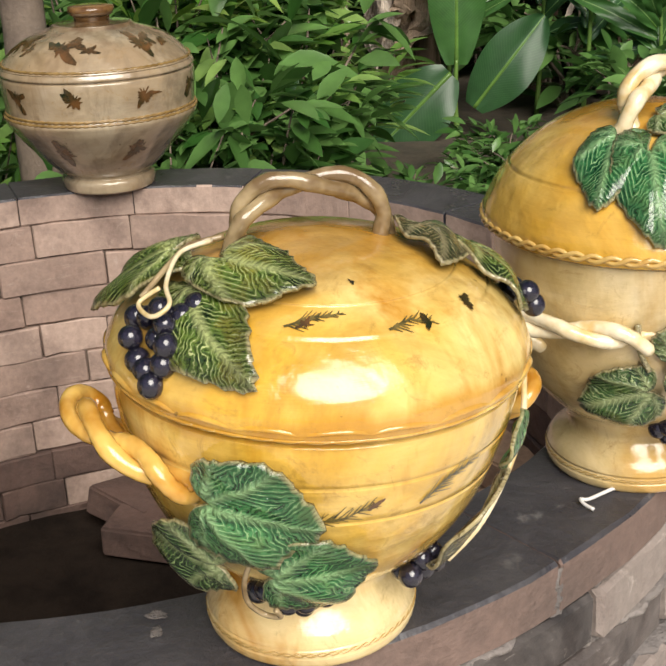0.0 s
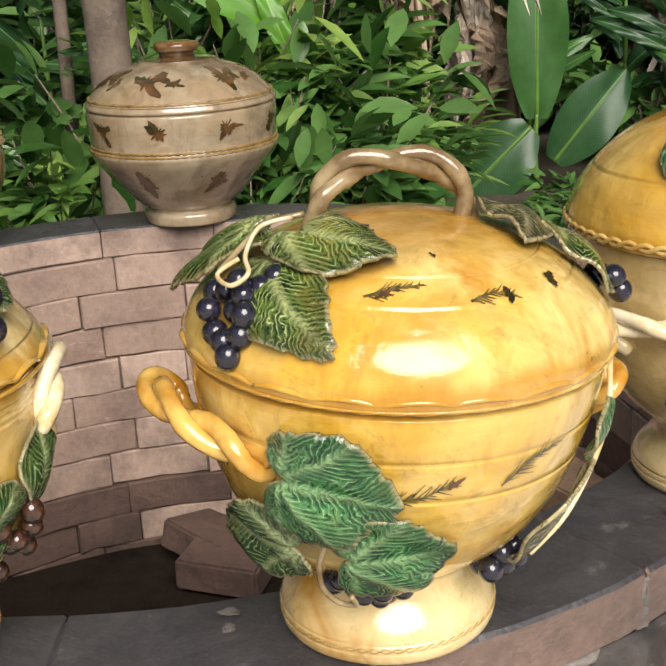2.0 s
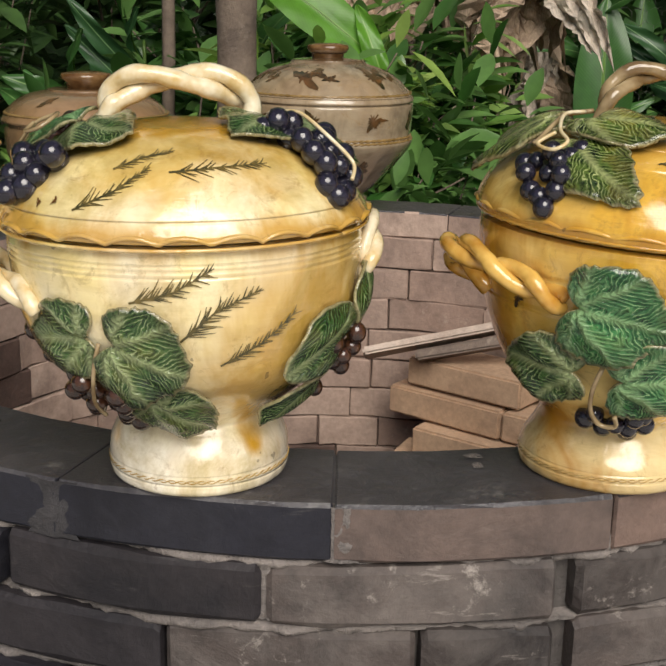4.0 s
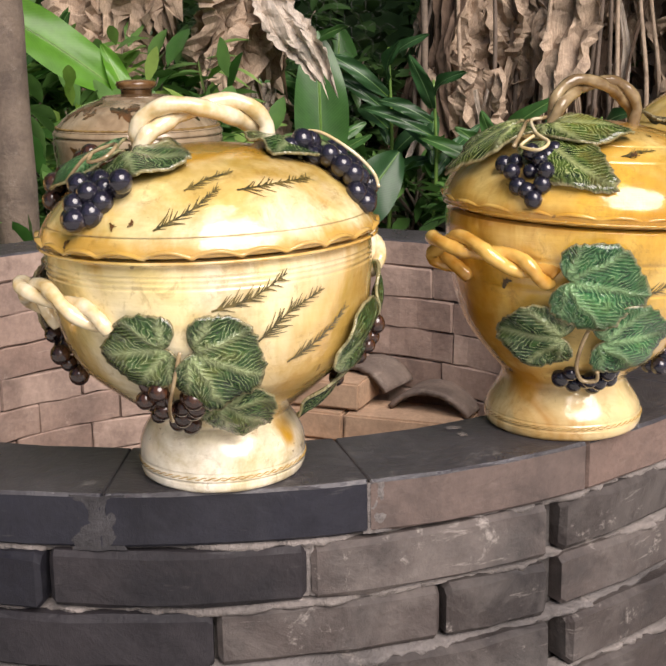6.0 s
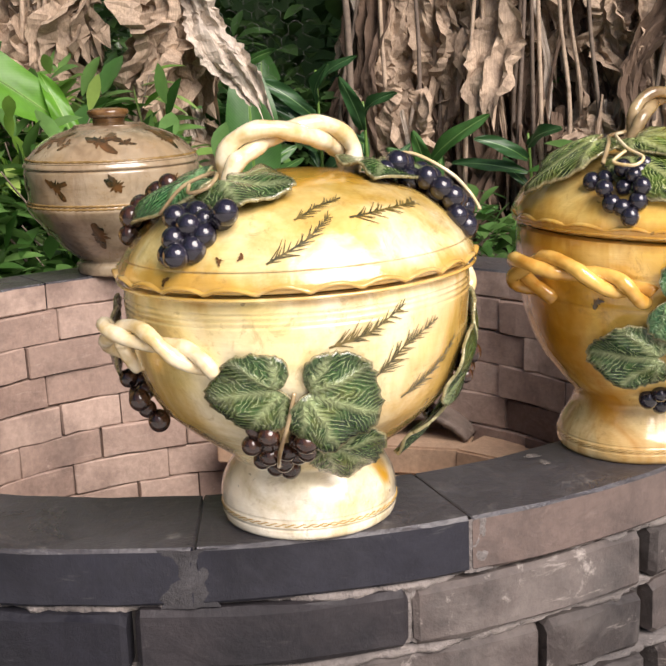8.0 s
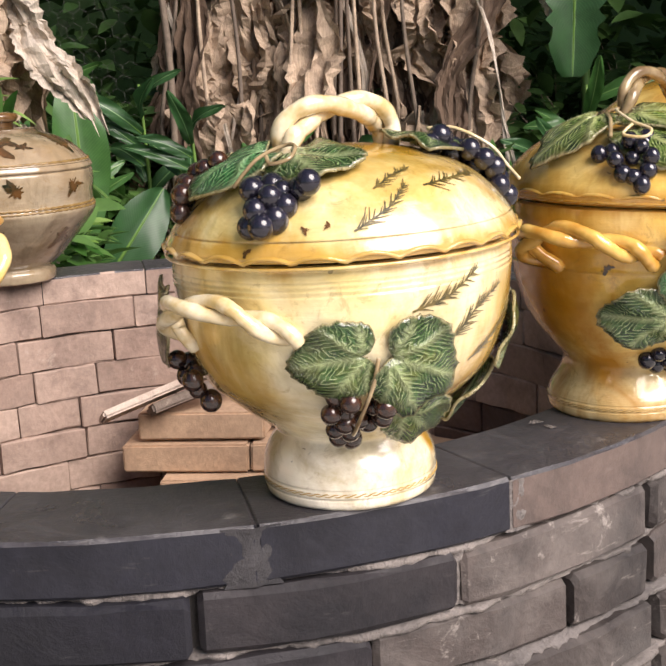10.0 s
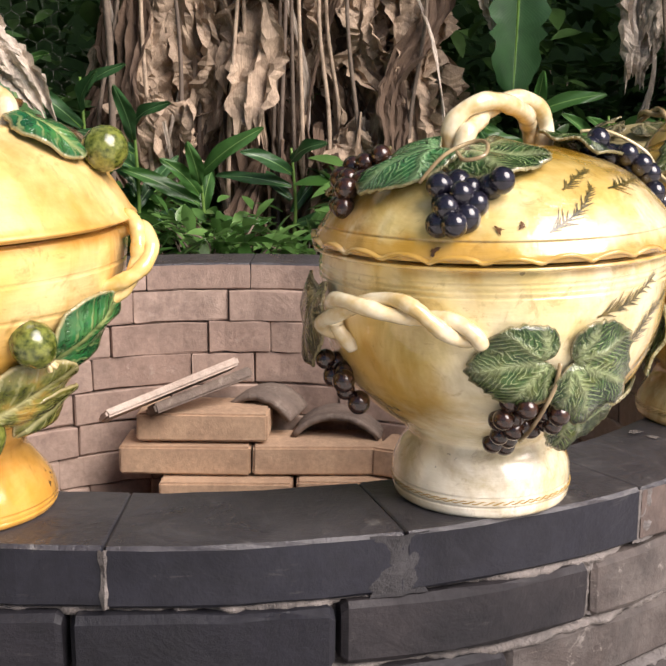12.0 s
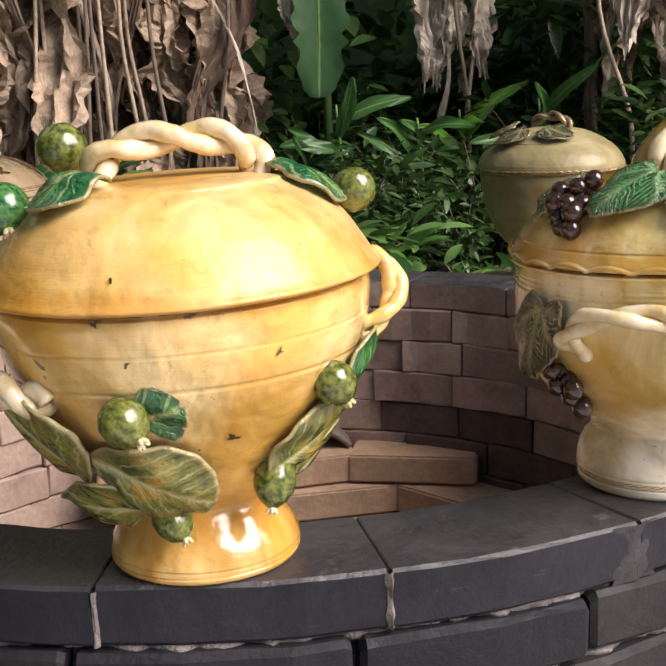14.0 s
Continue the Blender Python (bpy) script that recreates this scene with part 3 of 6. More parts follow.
rim_umber = [rim_mesh(50, RIM_UMBER)] * 3
rim_brown = [rim_mesh(40 + s, RIM_BROWN) for s in range(3)]

# Coping course
for k in range(20):
    a = -41.2 + 18 * k + 9
    a = (a + 180) % 360 - 180
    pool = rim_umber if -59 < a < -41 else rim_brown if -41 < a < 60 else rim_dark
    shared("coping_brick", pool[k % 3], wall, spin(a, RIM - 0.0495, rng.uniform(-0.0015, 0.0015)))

# Outer and inner courses, near ones as single bricks; one wide open joint runs down through every course
CRACK = -44.0
JOINTS = ((-63.4, -81.5, -97.5, -115.0), (-53.7, -70.0, -87.0, -104.5), (-60.5, -77.0, -95.0, -112.0), (-52.5, -69.0, -86.0, -103.0))
brick_pool = {}


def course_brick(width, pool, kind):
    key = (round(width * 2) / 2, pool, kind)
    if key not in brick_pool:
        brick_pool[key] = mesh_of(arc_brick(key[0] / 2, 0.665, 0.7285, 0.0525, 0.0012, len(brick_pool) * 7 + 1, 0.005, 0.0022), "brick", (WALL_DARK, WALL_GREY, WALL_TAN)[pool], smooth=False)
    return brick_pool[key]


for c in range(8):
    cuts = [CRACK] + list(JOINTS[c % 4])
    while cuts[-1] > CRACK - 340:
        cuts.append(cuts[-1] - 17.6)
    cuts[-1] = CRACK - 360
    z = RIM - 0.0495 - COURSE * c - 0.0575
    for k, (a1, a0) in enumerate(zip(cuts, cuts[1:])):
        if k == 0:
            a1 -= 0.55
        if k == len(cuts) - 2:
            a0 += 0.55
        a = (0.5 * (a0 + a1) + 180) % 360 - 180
        # Tone by bearing: near-black, grey, then the tan painted as sunlit
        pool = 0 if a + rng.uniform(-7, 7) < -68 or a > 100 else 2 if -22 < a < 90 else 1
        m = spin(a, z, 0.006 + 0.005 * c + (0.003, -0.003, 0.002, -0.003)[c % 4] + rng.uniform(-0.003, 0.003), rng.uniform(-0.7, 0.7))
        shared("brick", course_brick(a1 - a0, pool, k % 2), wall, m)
inner_pool = {}


def inner_brick(width, kind, material):
    key = (round(width * 2) / 2, kind, material.name)
    if key not in inner_pool:
        inner_pool[key] = mesh_of(arc_brick(key[0] / 2, 0.612, 0.67, 0.0585, 0.0009, len(inner_pool) * 5 + 60, 0.0022, 0.0026, 4), "brick", material, smooth=False)
    return inner_pool[key]


for c in range(13):
    a = (2.0, 10.5)[c % 2] + rng.uniform(-2, 2)
    stop = a + 360
    while a < stop - 0.1:
        w = rng.choice((11.0, 14.5, 15.5, 16.5, 17.0, 17.5))
        if stop - a - w < 9:
            w = stop - a if stop - a < 20 else (stop - a) / 2
        z = RIM - 0.0495 - 0.0605 * c - 0.0597 + rng.uniform(-0.0012, 0.0012)
        az = (a + w / 2 + 180) % 360 - 180
        # From this course down the bricks are painted as shaded, by bearing
        shade_course = 9 if 100 < az < 130 else 6 if az > 100 else 3 if -30 < az < 52 else 8 if az > 0 else 2
        me = inner_brick(w, rng.randrange(3), INNER_SHADE if c + rng.uniform(-0.9, 0.9) >= shade_course else INNER)
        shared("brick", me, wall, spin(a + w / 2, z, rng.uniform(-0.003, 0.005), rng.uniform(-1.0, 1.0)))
        a += w
# Rough mortar pressed into the coping's joints
def joint_patch(deg, w, z0, z1, seed, r=R_OUT, material=CRUST):
    bm = bmesh.new()
    n, m = 9, 12
    grid = []
    for i in range(n + 1):
        row = []
        for j in range(m + 1):
            u, v = 2 * i / n - 1, j / m
            k = noise.noise((u * 2.3 + seed, v * 5, seed)) + 0.5 * noise.noise((u * 6, v * 13, seed))
            edge = max(0.0, 1 - abs(u) ** 2 * 1.3)
            lift = (0.0022 + 0.004 * k) * edge - 0.0016
            a = radians(deg) + (u * w * 0.6 * (1 + (0.6 if w < 0.02 else 0.15) * noise.noise((v * 5, seed, 2)) + 0.25 * noise.noise((v * 14, seed, 5)))) / r
            row.append(bm.verts.new(((r + lift) * math.cos(a), (r + lift) * math.sin(a), z0 + (z1 - z0) * v)))
        grid.append(row)
    for a, b in zip(grid, grid[1:]):
        for j in range(m):
            bm.faces.new((a[j], b[j], b[j + 1], a[j + 1]))
    part("mortar_patch", bm, material, wall)


for k, (deg, w, z0, z1) in enumerate(((-58.6, 0.022, RIM - 0.05, RIM - 0.002), (-95.2, 0.006, RIM - 0.049, RIM - 0.002), (-77.6, 0.036, RIM - 0.052, RIM - 0.001), (-41.2, 0.012, RIM - 0.062, RIM - 0.03),
                                      (-113.2, 0.005, RIM - 0.05, RIM - 0.004), (-63.4, 0.012, RIM - 0.105, RIM - 0.055), (-23.2, 0.012, RIM - 0.05, RIM - 0.006), (-5.2, 0.010, RIM - 0.05, RIM - 0.006))):
    joint_patch(deg, w, z0, z1, 3.3 * k + 1, R_OUT - (0.004 if z0 < RIM - 0.055 else 0.0), GREY_JOINT if w > 0.03 else CRUST)

# Pale dried splashes on top of the coping
def splash(x, y, r, stretch, turn, seed):
    bm = bmesh.new()
    mid = bm.verts.new((0, 0, 0.0012))
    ring = []
    for i in range(28):
        a = 2 * math.pi * i / 28
        k = r * (1 + 0.55 * noise.noise((math.cos(a) * 1.6 + seed, math.sin(a) * 1.6, seed)) + 0.2 * noise.noise((math.cos(a) * 5, math.sin(a) * 5, seed)))
        ring.append(bm.verts.new((k * math.cos(a) * stretch, k * math.sin(a), 0.0002)))
    for i in range(28):
        bm.faces.new((mid, ring[i], ring[(i + 1) % 28]))
    bmesh.ops.transform(bm, matrix=pose(x, y, RIM + 0.0006, 0, 0, turn), verts=bm.verts)
    part("splash", bm, CRUST, wall, "pale dried splash")


splash(0.4230, -0.4750, 0.005, 1.6, 27, 1.3)
splash(0.4350, -0.4930, 0.004, 2.0, -56, 4.1)

# Ground and the floor inside the ring
def disc(name, r0, r1, z, material, n=96, rough=0.0, hole=False):
    bm = bmesh.new()
    radii = [r0] + [r0 + (r1 - r0) * (i / 14) ** 2.2 for i in range(1, 15)]
    rings = []
    for r in radii:
        rings.append([bm.verts.new((r * math.cos(2 * math.pi * i / n), r * math.sin(2 * math.pi * i / n), z + rough * noise.noise((r * 3 * math.cos(2 * math.pi * i / n), r * 3 * math.sin(2 * math.pi * i / n), 0)))) for i in range(n)])
    for a, b in zip(rings, rings[1:]):
        for i in range(n):
            bm.faces.new((a[i], b[i], b[(i + 1) % n], a[(i + 1) % n]))
    if not hole:
        bm.faces.new(rings[0])
    bmesh.ops.recalc_face_normals(bm, faces=bm.faces)
    return new(name, mesh_of(bm, name, material))


tagged(disc("ground", 0.66, 400.0, 0.0, SOIL, rough=0.03, hole=True), "dark garden soil with leaf litter", "ground", kind="structure")
tagged(disc("floor", 0.02, R_IN + 0.03, 0.02, SHADE_SOIL, rough=0.03), "earth floor inside the brick ring, painted black for shade", "floor", kind="structure")

# Pale paving outside the ring on the near side
bm = bmesh.new()
paving = [(-4.5, -0.98), (-7.0, -9.0), (8.0, -9.0), (8.0, 0.8), (1.9, 0.9), (1.05, -0.1), (0.72, -0.72), (0.1, -1.02)]
top = [bm.verts.new((x, y, 0.05)) for x, y in paving]
low = [bm.verts.new((x, y, -0.02)) for x, y in paving]
bm.faces.new(top)
for i in range(len(top)):
    bm.faces.new((low[i], low[i - 1], top[i - 1], top[i]))
bmesh.ops.recalc_face_normals(bm, faces=bm.faces)
pv = part("pavement", bm, GRAVEL, None, smooth=False)
tagged(pv, "pale sunlit paving beside the brick ring", "pavement", kind="structure")
bm = bmesh.new()
bmesh.ops.create_cube(bm, size=1.0, matrix=Matrix.Translation((1.66, 0.05, 0.21)) @ Matrix.Diagonal((1.84, 0.74, 0.42, 1)))
bmesh.ops.bevel(bm, geom=bm.edges[:], offset=0.012, segments=2, affect="EDGES")
tagged(part("pavement", bm, GRAVEL, None, smooth=False), "raised pale paving slab against the brick ring", "pavement", kind="structure")


# Loose bricks on the floor
def box(lx, ly, lz, seed, bevel=0.004, jitter=0.0012):
    rnd = random.Random(seed)
    bm = bmesh.new()
    bmesh.ops.create_cube(bm, size=1.0)
    for v in bm.verts:
        v.co = Vector((v.co.x * lx + rnd.uniform(-jitter, jitter), v.co.y * ly + rnd.uniform(-jitter, jitter), (v.co.z + 0.5) * lz + rnd.uniform(-jitter, jitter)))
    bmesh.ops.bevel(bm, geom=bm.edges[:], offset=bevel, segments=2, affect="EDGES")
    return bm


loose = [mesh_of(box(0.238, 0.114, 0.053, 80 + s), "loose_brick", LOOSE, smooth=False) for s in range(3)]
half_loose = [mesh_of(box(0.15, 0.112, 0.053, 90 + s, 0.005, 0.004), "loose_brick", INNER_SHADE, smooth=False) for s in range(3)]


def lay(me, x, y, z, rz, label="clean tan brick lying in a loose pile", rx=0.0, ry=0.0):
    ob = new("loose_brick", me)
    ob.matrix_world = pose(x, y, z, rx, ry, rz)
    return tagged(ob, label, "brick", "loose bricks in the ring")


pile = [(-0.030, 0.54, 0.287, -6), (-0.062, 0.53, 0.2295, -6), (0.176, 0.51, 0.2295, -3), (0.40, 0.44, 0.2295, -28),
        (0.01, 0.49, 0.173, -5), (0.255, 0.475, 0.173, -6), (0.455, 0.33, 0.173, -62),
        (-0.04, 0.49, 0.117, 8), (0.2, 0.46, 0.117, -4), (0.40, 0.36, 0.117, -40)]
pile += [(0.02, 0.49, 0.06, -3), (0.26, 0.44, 0.06, -18), (0.44, 0.28, 0.06, -60)]
for k, (x, y, z, rz) in enumerate(pile):
    lay(loose[k % 3], x, y, z + 0.027, rz)
for k, (x, y, z, rz, rx) in enumerate(((-0.17, 0.50, 0.05, 20, 16), (-0.3, 0.42, 0.03, -14, -9), (-0.22, 0.36, 0.03, 12, 0))):
    lay(half_loose[k % 3], x, y, z, rz, "broken brown brick lying on the earth floor", rx)

lean = new("thin_brick", mesh_of(box(0.27, 0.016, 0.055, 97), "thin_brick", PLANK, smooth=False))
lean.matrix_world = pose(-0.1, 0.505, 0.401, 62, -13, 30)
tagged(lean, "pale thin brick slip leaning on the pile", "brick")


def roof_tile(x, y, z, rz, tilt, roll, r, length, half=51.5):
    bm = bmesh.new()
    rows = []
    for i in range(9):
        u = i / 8 - 0.5
        rows.append([])
        for rr in (r, r - 0.010):
            for k in range(17):
                a = radians(90 - half + 2 * half * k / 16)
                rows[-1].append(bm.verts.new((rr * math.cos(a), u * length + 0.006 * noise.noise((k * 0.6, i * 0.8, 3)), rr * math.sin(a) - (r - 0.010) * math.cos(radians(half)))))
    for a, b in zip(rows, rows[1:]):
        for k in range(16):
            bm.faces.new((a[k], a[k + 1], b[k + 1], b[k]))
            bm.faces.new((a[17 + k], b[17 + k], b[18 + k], a[18 + k]))
        for k in (0, 16):
            bm.faces.new((a[k], b[k], b[17 + k], a[17 + k]))
    for a in (rows[0], rows[-1]):
        for k in range(16):
            bm.faces.new((a[k], a[17 + k], a[18 + k], a[k + 1]))
    bmesh.ops.recalc_face_normals(bm, faces=bm.faces)
    ob = new("roof_tile", mesh_of(bm, "roof_tile", TILE))
    ob.matrix_world = pose(x, y, z, tilt, roll, rz)
    return tagged(ob, "curved grey roof tile lying on loose bricks", "roof tile", "old roof tiles")


roof_tile(0.217, 0.540, 0.310, -11.8, 0, 0, 0.106, 0.088)
roof_tile(0.085, 0.575, 0.350, -24, 4, 9, 0.082, 0.085)

slab = new("thin_brick", mesh_of(box(0.2, 0.02, 0.055, 98), "thin_brick", TILE, smooth=False))
slab.matrix_world = pose(-0.050, 0.543, 0.388, 66, -12, 29)
tagged(slab, "grey thin slab leaning under the pale slip", "brick")

bm = bmesh.new()
tube(bm, smooth_line([(0.704, -0.152, 0.003), (0.688, -0.168, 0.004), (0.672, -0.193, 0.003), (0.666, -0.197, 0.004), (0.671, -0.203, 0.003), (0.68, -0.208, 0.003)], 5), 0.0017, 6)
st = new("string", mesh_of(bm, "string", STRING))
st.location = (0.0, 0.0, RIM)
tagged(st, "scrap of white string lying on the dark coping", "string")


# Tureens
class Form:
    """An outer profile as radius and height, walked by its length s from the foot."""

    def __init__(self, prof, lean=(0.0, 0.0), off=(0.0, 0.0)):
        self.lean, self.off = lean, off
        fine = [(p.x, p.y) for p in smooth_line([(r, z, 0) for r, z in prof], 5)]
        self.p = fine
        self.s = [0.0]
        for a, b in zip(fine, fine[1:]):
            self.s.append(self.s[-1] + math.hypot(b[0] - a[0], b[1] - a[1]))

    def rz(self, s):
        s = min(max(s, 0.0), self.s[-1] - 0.0008)
        i = min(int(np.searchsorted(self.s, s, side="right")) - 1, len(self.p) - 2)
        t = (s - self.s[i]) / max(self.s[i + 1] - self.s[i], 1e-9)
        a, b = self.p[i], self.p[i + 1]
        return a[0] + (b[0] - a[0]) * t, a[1] + (b[1] - a[1]) * t

    def at(self, deg, s, lift=0.0):
        r, z = self.rz(s)
        r1, z1 = self.rz(s + 0.004)
        r0, z0 = self.rz(s - 0.004)
        dr, dz = r1 - r0, z1 - z0
        k = math.hypot(dr, dz) or 1.0
        r += lift * dz / k
        z -= lift * dr / k
        a = radians(deg)
        return self.warp(r * math.cos(a), r * math.sin(a), z)

    def warp(self, x, y, z):
        """The bowl sits a little askew on its foot."""
        k = min(max((z - 0.03) / 0.05, 0.0), 1.0)
        k = k * k * (3 - 2 * k)
        u, v = self.lean
        return Vector((x + (u + self.off[0]) * k * (z - 0.045), y + (v + self.off[1]) * k * (z - 0.045), z - k * (u * x + v * y)))


def turned(form, s0, s1, grooves=(), close="", inner=0.006, n=112, slot=None, seed=0.0):
    """The turned wall of a form between s0 and s1, with cut grooves, closed on the inside."""
    stops = {s0, s1}
    stops.update(s for s in form.s if s0 < s < s1)
    for g in grooves:
        stops.update((g - 0.0016, g, g + 0.0016))
    if slot:
        stops.update(q for q in (slot[0] - 0.0006, slot[0], slot[1], slot[1] + 0.0006) if s0 < q < s1)
    rows = sorted(stops)
    bm = bmesh.new()
    rings = []
    for s in rows:
        r, z = form.rz(s)
        if any(abs(s - g) < 1e-6 for g in grooves):
            r -= 0.0013
        if slot and slot[0] <= s <= slot[1]:
            r -= slot[2]
        ring = []
        for i in range(n):
            a = 2 * math.pi * i / n
            k = 1 + 0.006 * noise.noise((math.cos(a) * 1.3 + seed, math.sin(a) * 1.3, z * 9))
            ring.append(bm.verts.new(form.warp(r * k * math.cos(a), r * k * math.sin(a), z)))
        rings.append(ring)
    if close == "body":
        for r, z in ((form.rz(s1)[0] - inner, form.rz(s1)[1]), (form.rz(s1)[0] - inner - 0.004, form.rz(s1)[1] - 0.03), (0.01, form.rz(s1)[1] - 0.14)):
            rings.append([bm.verts.new(form.warp(r * math.cos(2 * math.pi * i / n), r * math.sin(2 * math.pi * i / n), z)) for i in range(n)])
    if close == "lid":
        r, z = form.rz(s0)
        low = [[bm.verts.new(form.warp(q * math.cos(2 * math.pi * i / n), q * math.sin(2 * math.pi * i / n), zz)) for i in range(n)] for q, zz in ((0.02, z + 0.02), (r - 0.03, z + 0.012), (r - 0.012, z + 0.001))]
        rings = low + rings
    for a, b in zip(rings, rings[1:]):
        for i in range(n):
            bm.faces.new((a[i], a[(i + 1) % n], b[(i + 1) % n], b[i]))
    bm.faces.new(rings[0][::-1])
    bm.faces.new(rings[-1])
    return bm


def relief_leaf(form, parent, material, d0, s0, d1, s1, width, shape="vine", lift=0.003, tip=0.0, bulge=0.004, seed=0, stand=None):
    """A moulded leaf that lies on the form from its stem end (d0, s0) to its tip (d1, s1)."""
    rnd = random.Random(seed * 7 + int(d0 * 3) + int(s0 * 1000))
    nr, na = 9, 90
    rm = 0.5 * (form.rz(s0)[0] + form.rz(s1)[0])
    du, ds = radians(d1 - d0) * rm, s1 - s0
    length = math.hypot(du, ds)
    ph = rnd.uniform(0, 6)
    lobes = [rnd.uniform(0.9, 1.1) for _ in range(5)]
    at0 = 0.35 if shape == "vine" else 0.48
    outline = []
    for i in range(na):
        a = 2 * math.pi * i / na - math.pi
        if shape == "vine":
            # five shallow lobes about the stem end, with a notch behind it
            c = abs(a)
            k = 1.0 - 0.06 * (c / math.pi) ** 1.5 + 0.05 * math.cos(a * 5.4) * lobes[i * 5 // na]
            k *= 1 - 0.62 * max(0.0, (c - 2.55) / 0.59) ** 1.6
            k *= 0.985 + 0.035 * abs(math.sin(a * 10.5 + ph)) + (rnd.uniform(0.0, 0.03) if i % 3 == 0 else -0.012)
            x, y = math.cos(a) * k, math.sin(a) * k
            x = x * (1 - at0) if x > 0 else x * at0 * 1.05
            x += 0.012 * max(0.0, math.cos(a)) ** 8
        else:
            k = 1 + 0.02 * math.sin(a * 15 + ph)
            x, y = math.cos(a), math.sin(a) * k
            y *= (1 - 0.42 * abs(x) ** 2.2) * (1 + 0.12 * x)
            x = x * (1 - at0) if x > 0 else x * at0
        outline.append((x, y * 0.5 * width))
    top = max(s0, s1)
    if stand is None:
        stand = 0.22 if top < 0.24 else 0.0
    bm = bmesh.new()
    uvl = bm.loops.layers.uv.new("UVMap")
    rml = bm.loops.layers.uv.new("rim")
    uvs = {}
    stem = 0.2 if shape == "vine" else 0.0

    def put(x, off, rho, under):
        along = at0 + x
        dd = d0 + (d1 - d0) * along
        ss = s0 + ds * along
        r = max(form.rz(ss)[0], 0.018)
        dd += math.degrees(-ds / length * off / r)
        ss += du / length * off
        fold = abs(off) / (width * 0.5)
        h = lift + bulge * (1 - rho * rho * 0.9) + tip * along * along - under
        h += 0.0018 * math.sin(7 * along + 160 * off + ph) * (0.3 + rho) - 0.0018 * max(0.0, 1 - fold * 5) + 0.0012 * rho ** 6
        h += stand * max(0.0, top - ss)
        p = bm.verts.new(form.at(dd, ss, h))
        uvs[p] = ((along - stem) * length, off, rho)
        return p

    sheets = []
    for under in (0.0, 0.003):
        mid = put(0.0, 0.0, 0.0, under)
        rings = [[put(x * q / nr, y * q / nr, q / nr, under if q < nr else under * 0.8) for x, y in outline] for q in range(1, nr + 1)]
        sheets.append((mid, rings))
        for i in range(na):
            j = (i + 1) % na
            bm.faces.new((mid, rings[0][i], rings[0][j]))
            for a, b in zip(rings, rings[1:]):
                bm.faces.new((a[i], b[i], b[j], a[j]))
    a, b = sheets[0][1][-1], sheets[1][1][-1]
    for i in range(na):
        j = (i + 1) % na
        bm.faces.new((a[i], b[i], b[j], a[j]))
    bmesh.ops.recalc_face_normals(bm, faces=bm.faces)
    for f in bm.faces:
        for lp in f.loops:
            q = uvs[lp.vert]
            lp[uvl].uv = (q[0], q[1])
            lp[rml].uv = (q[2], 0.0)
    return part("leaf", bm, material, parent)


bm = bmesh.new()
bmesh.ops.create_icosphere(bm, subdivisions=3, radius=1.0)
berry_blue = mesh_of(bm, "berry", BERRY_BLUE)
bm = bmesh.new()
bmesh.ops.create_icosphere(bm, subdivisions=3, radius=1.0)
berry_brown = mesh_of(bm, "berry", BERRY_BROWN)


def cluster(form, parent, me, d0, s0, d1, s1, width, count, r=0.0086, seed=1):
    """A hanging bunch of moulded grapes, thick above and thin below."""
    rnd = random.Random(seed)
    rm = 0.5 * (form.rz(s0)[0] + form.rz(s1)[0])
    du, ds = radians(d1 - d0) * rm, s1 - s0
    length = math.hypot(du, ds)
    placed = []
    for _ in range(count * 60):
        if len(placed) == count:
            break
        u = rnd.random()
        off = rnd.uniform(-1, 1) * width * 0.5 * (1 - 0.65 * u)
        lift = r * (0.5 if rnd.random() < 0.62 else 1.45) * (1 - 0.2 * u)
        ss = s0 + ds * u + du / length * off
        dd = d0 + (d1 - d0) * u + math.degrees(-ds / length * off / max(form.rz(ss)[0], 0.03))
        p = form.at(dd, ss, lift)
        if all((p - q).length > r * 1.22 for q in placed):
            placed.append(p)
            k = r * rnd.uniform(0.88, 1.1)
            shared("berry", me, parent, Matrix.Translation(p) @ Matrix.Diagonal((k, k, k * rnd.uniform(0.95, 1.12), 1)))


def tendril(form, parent, pts, r, material):
    bm = bmesh.new()
    tube(bm, smooth_line([form.at(d, s, h) for d, s, h in pts], 6), r, 8)
    return part("stem", bm, material, parent)


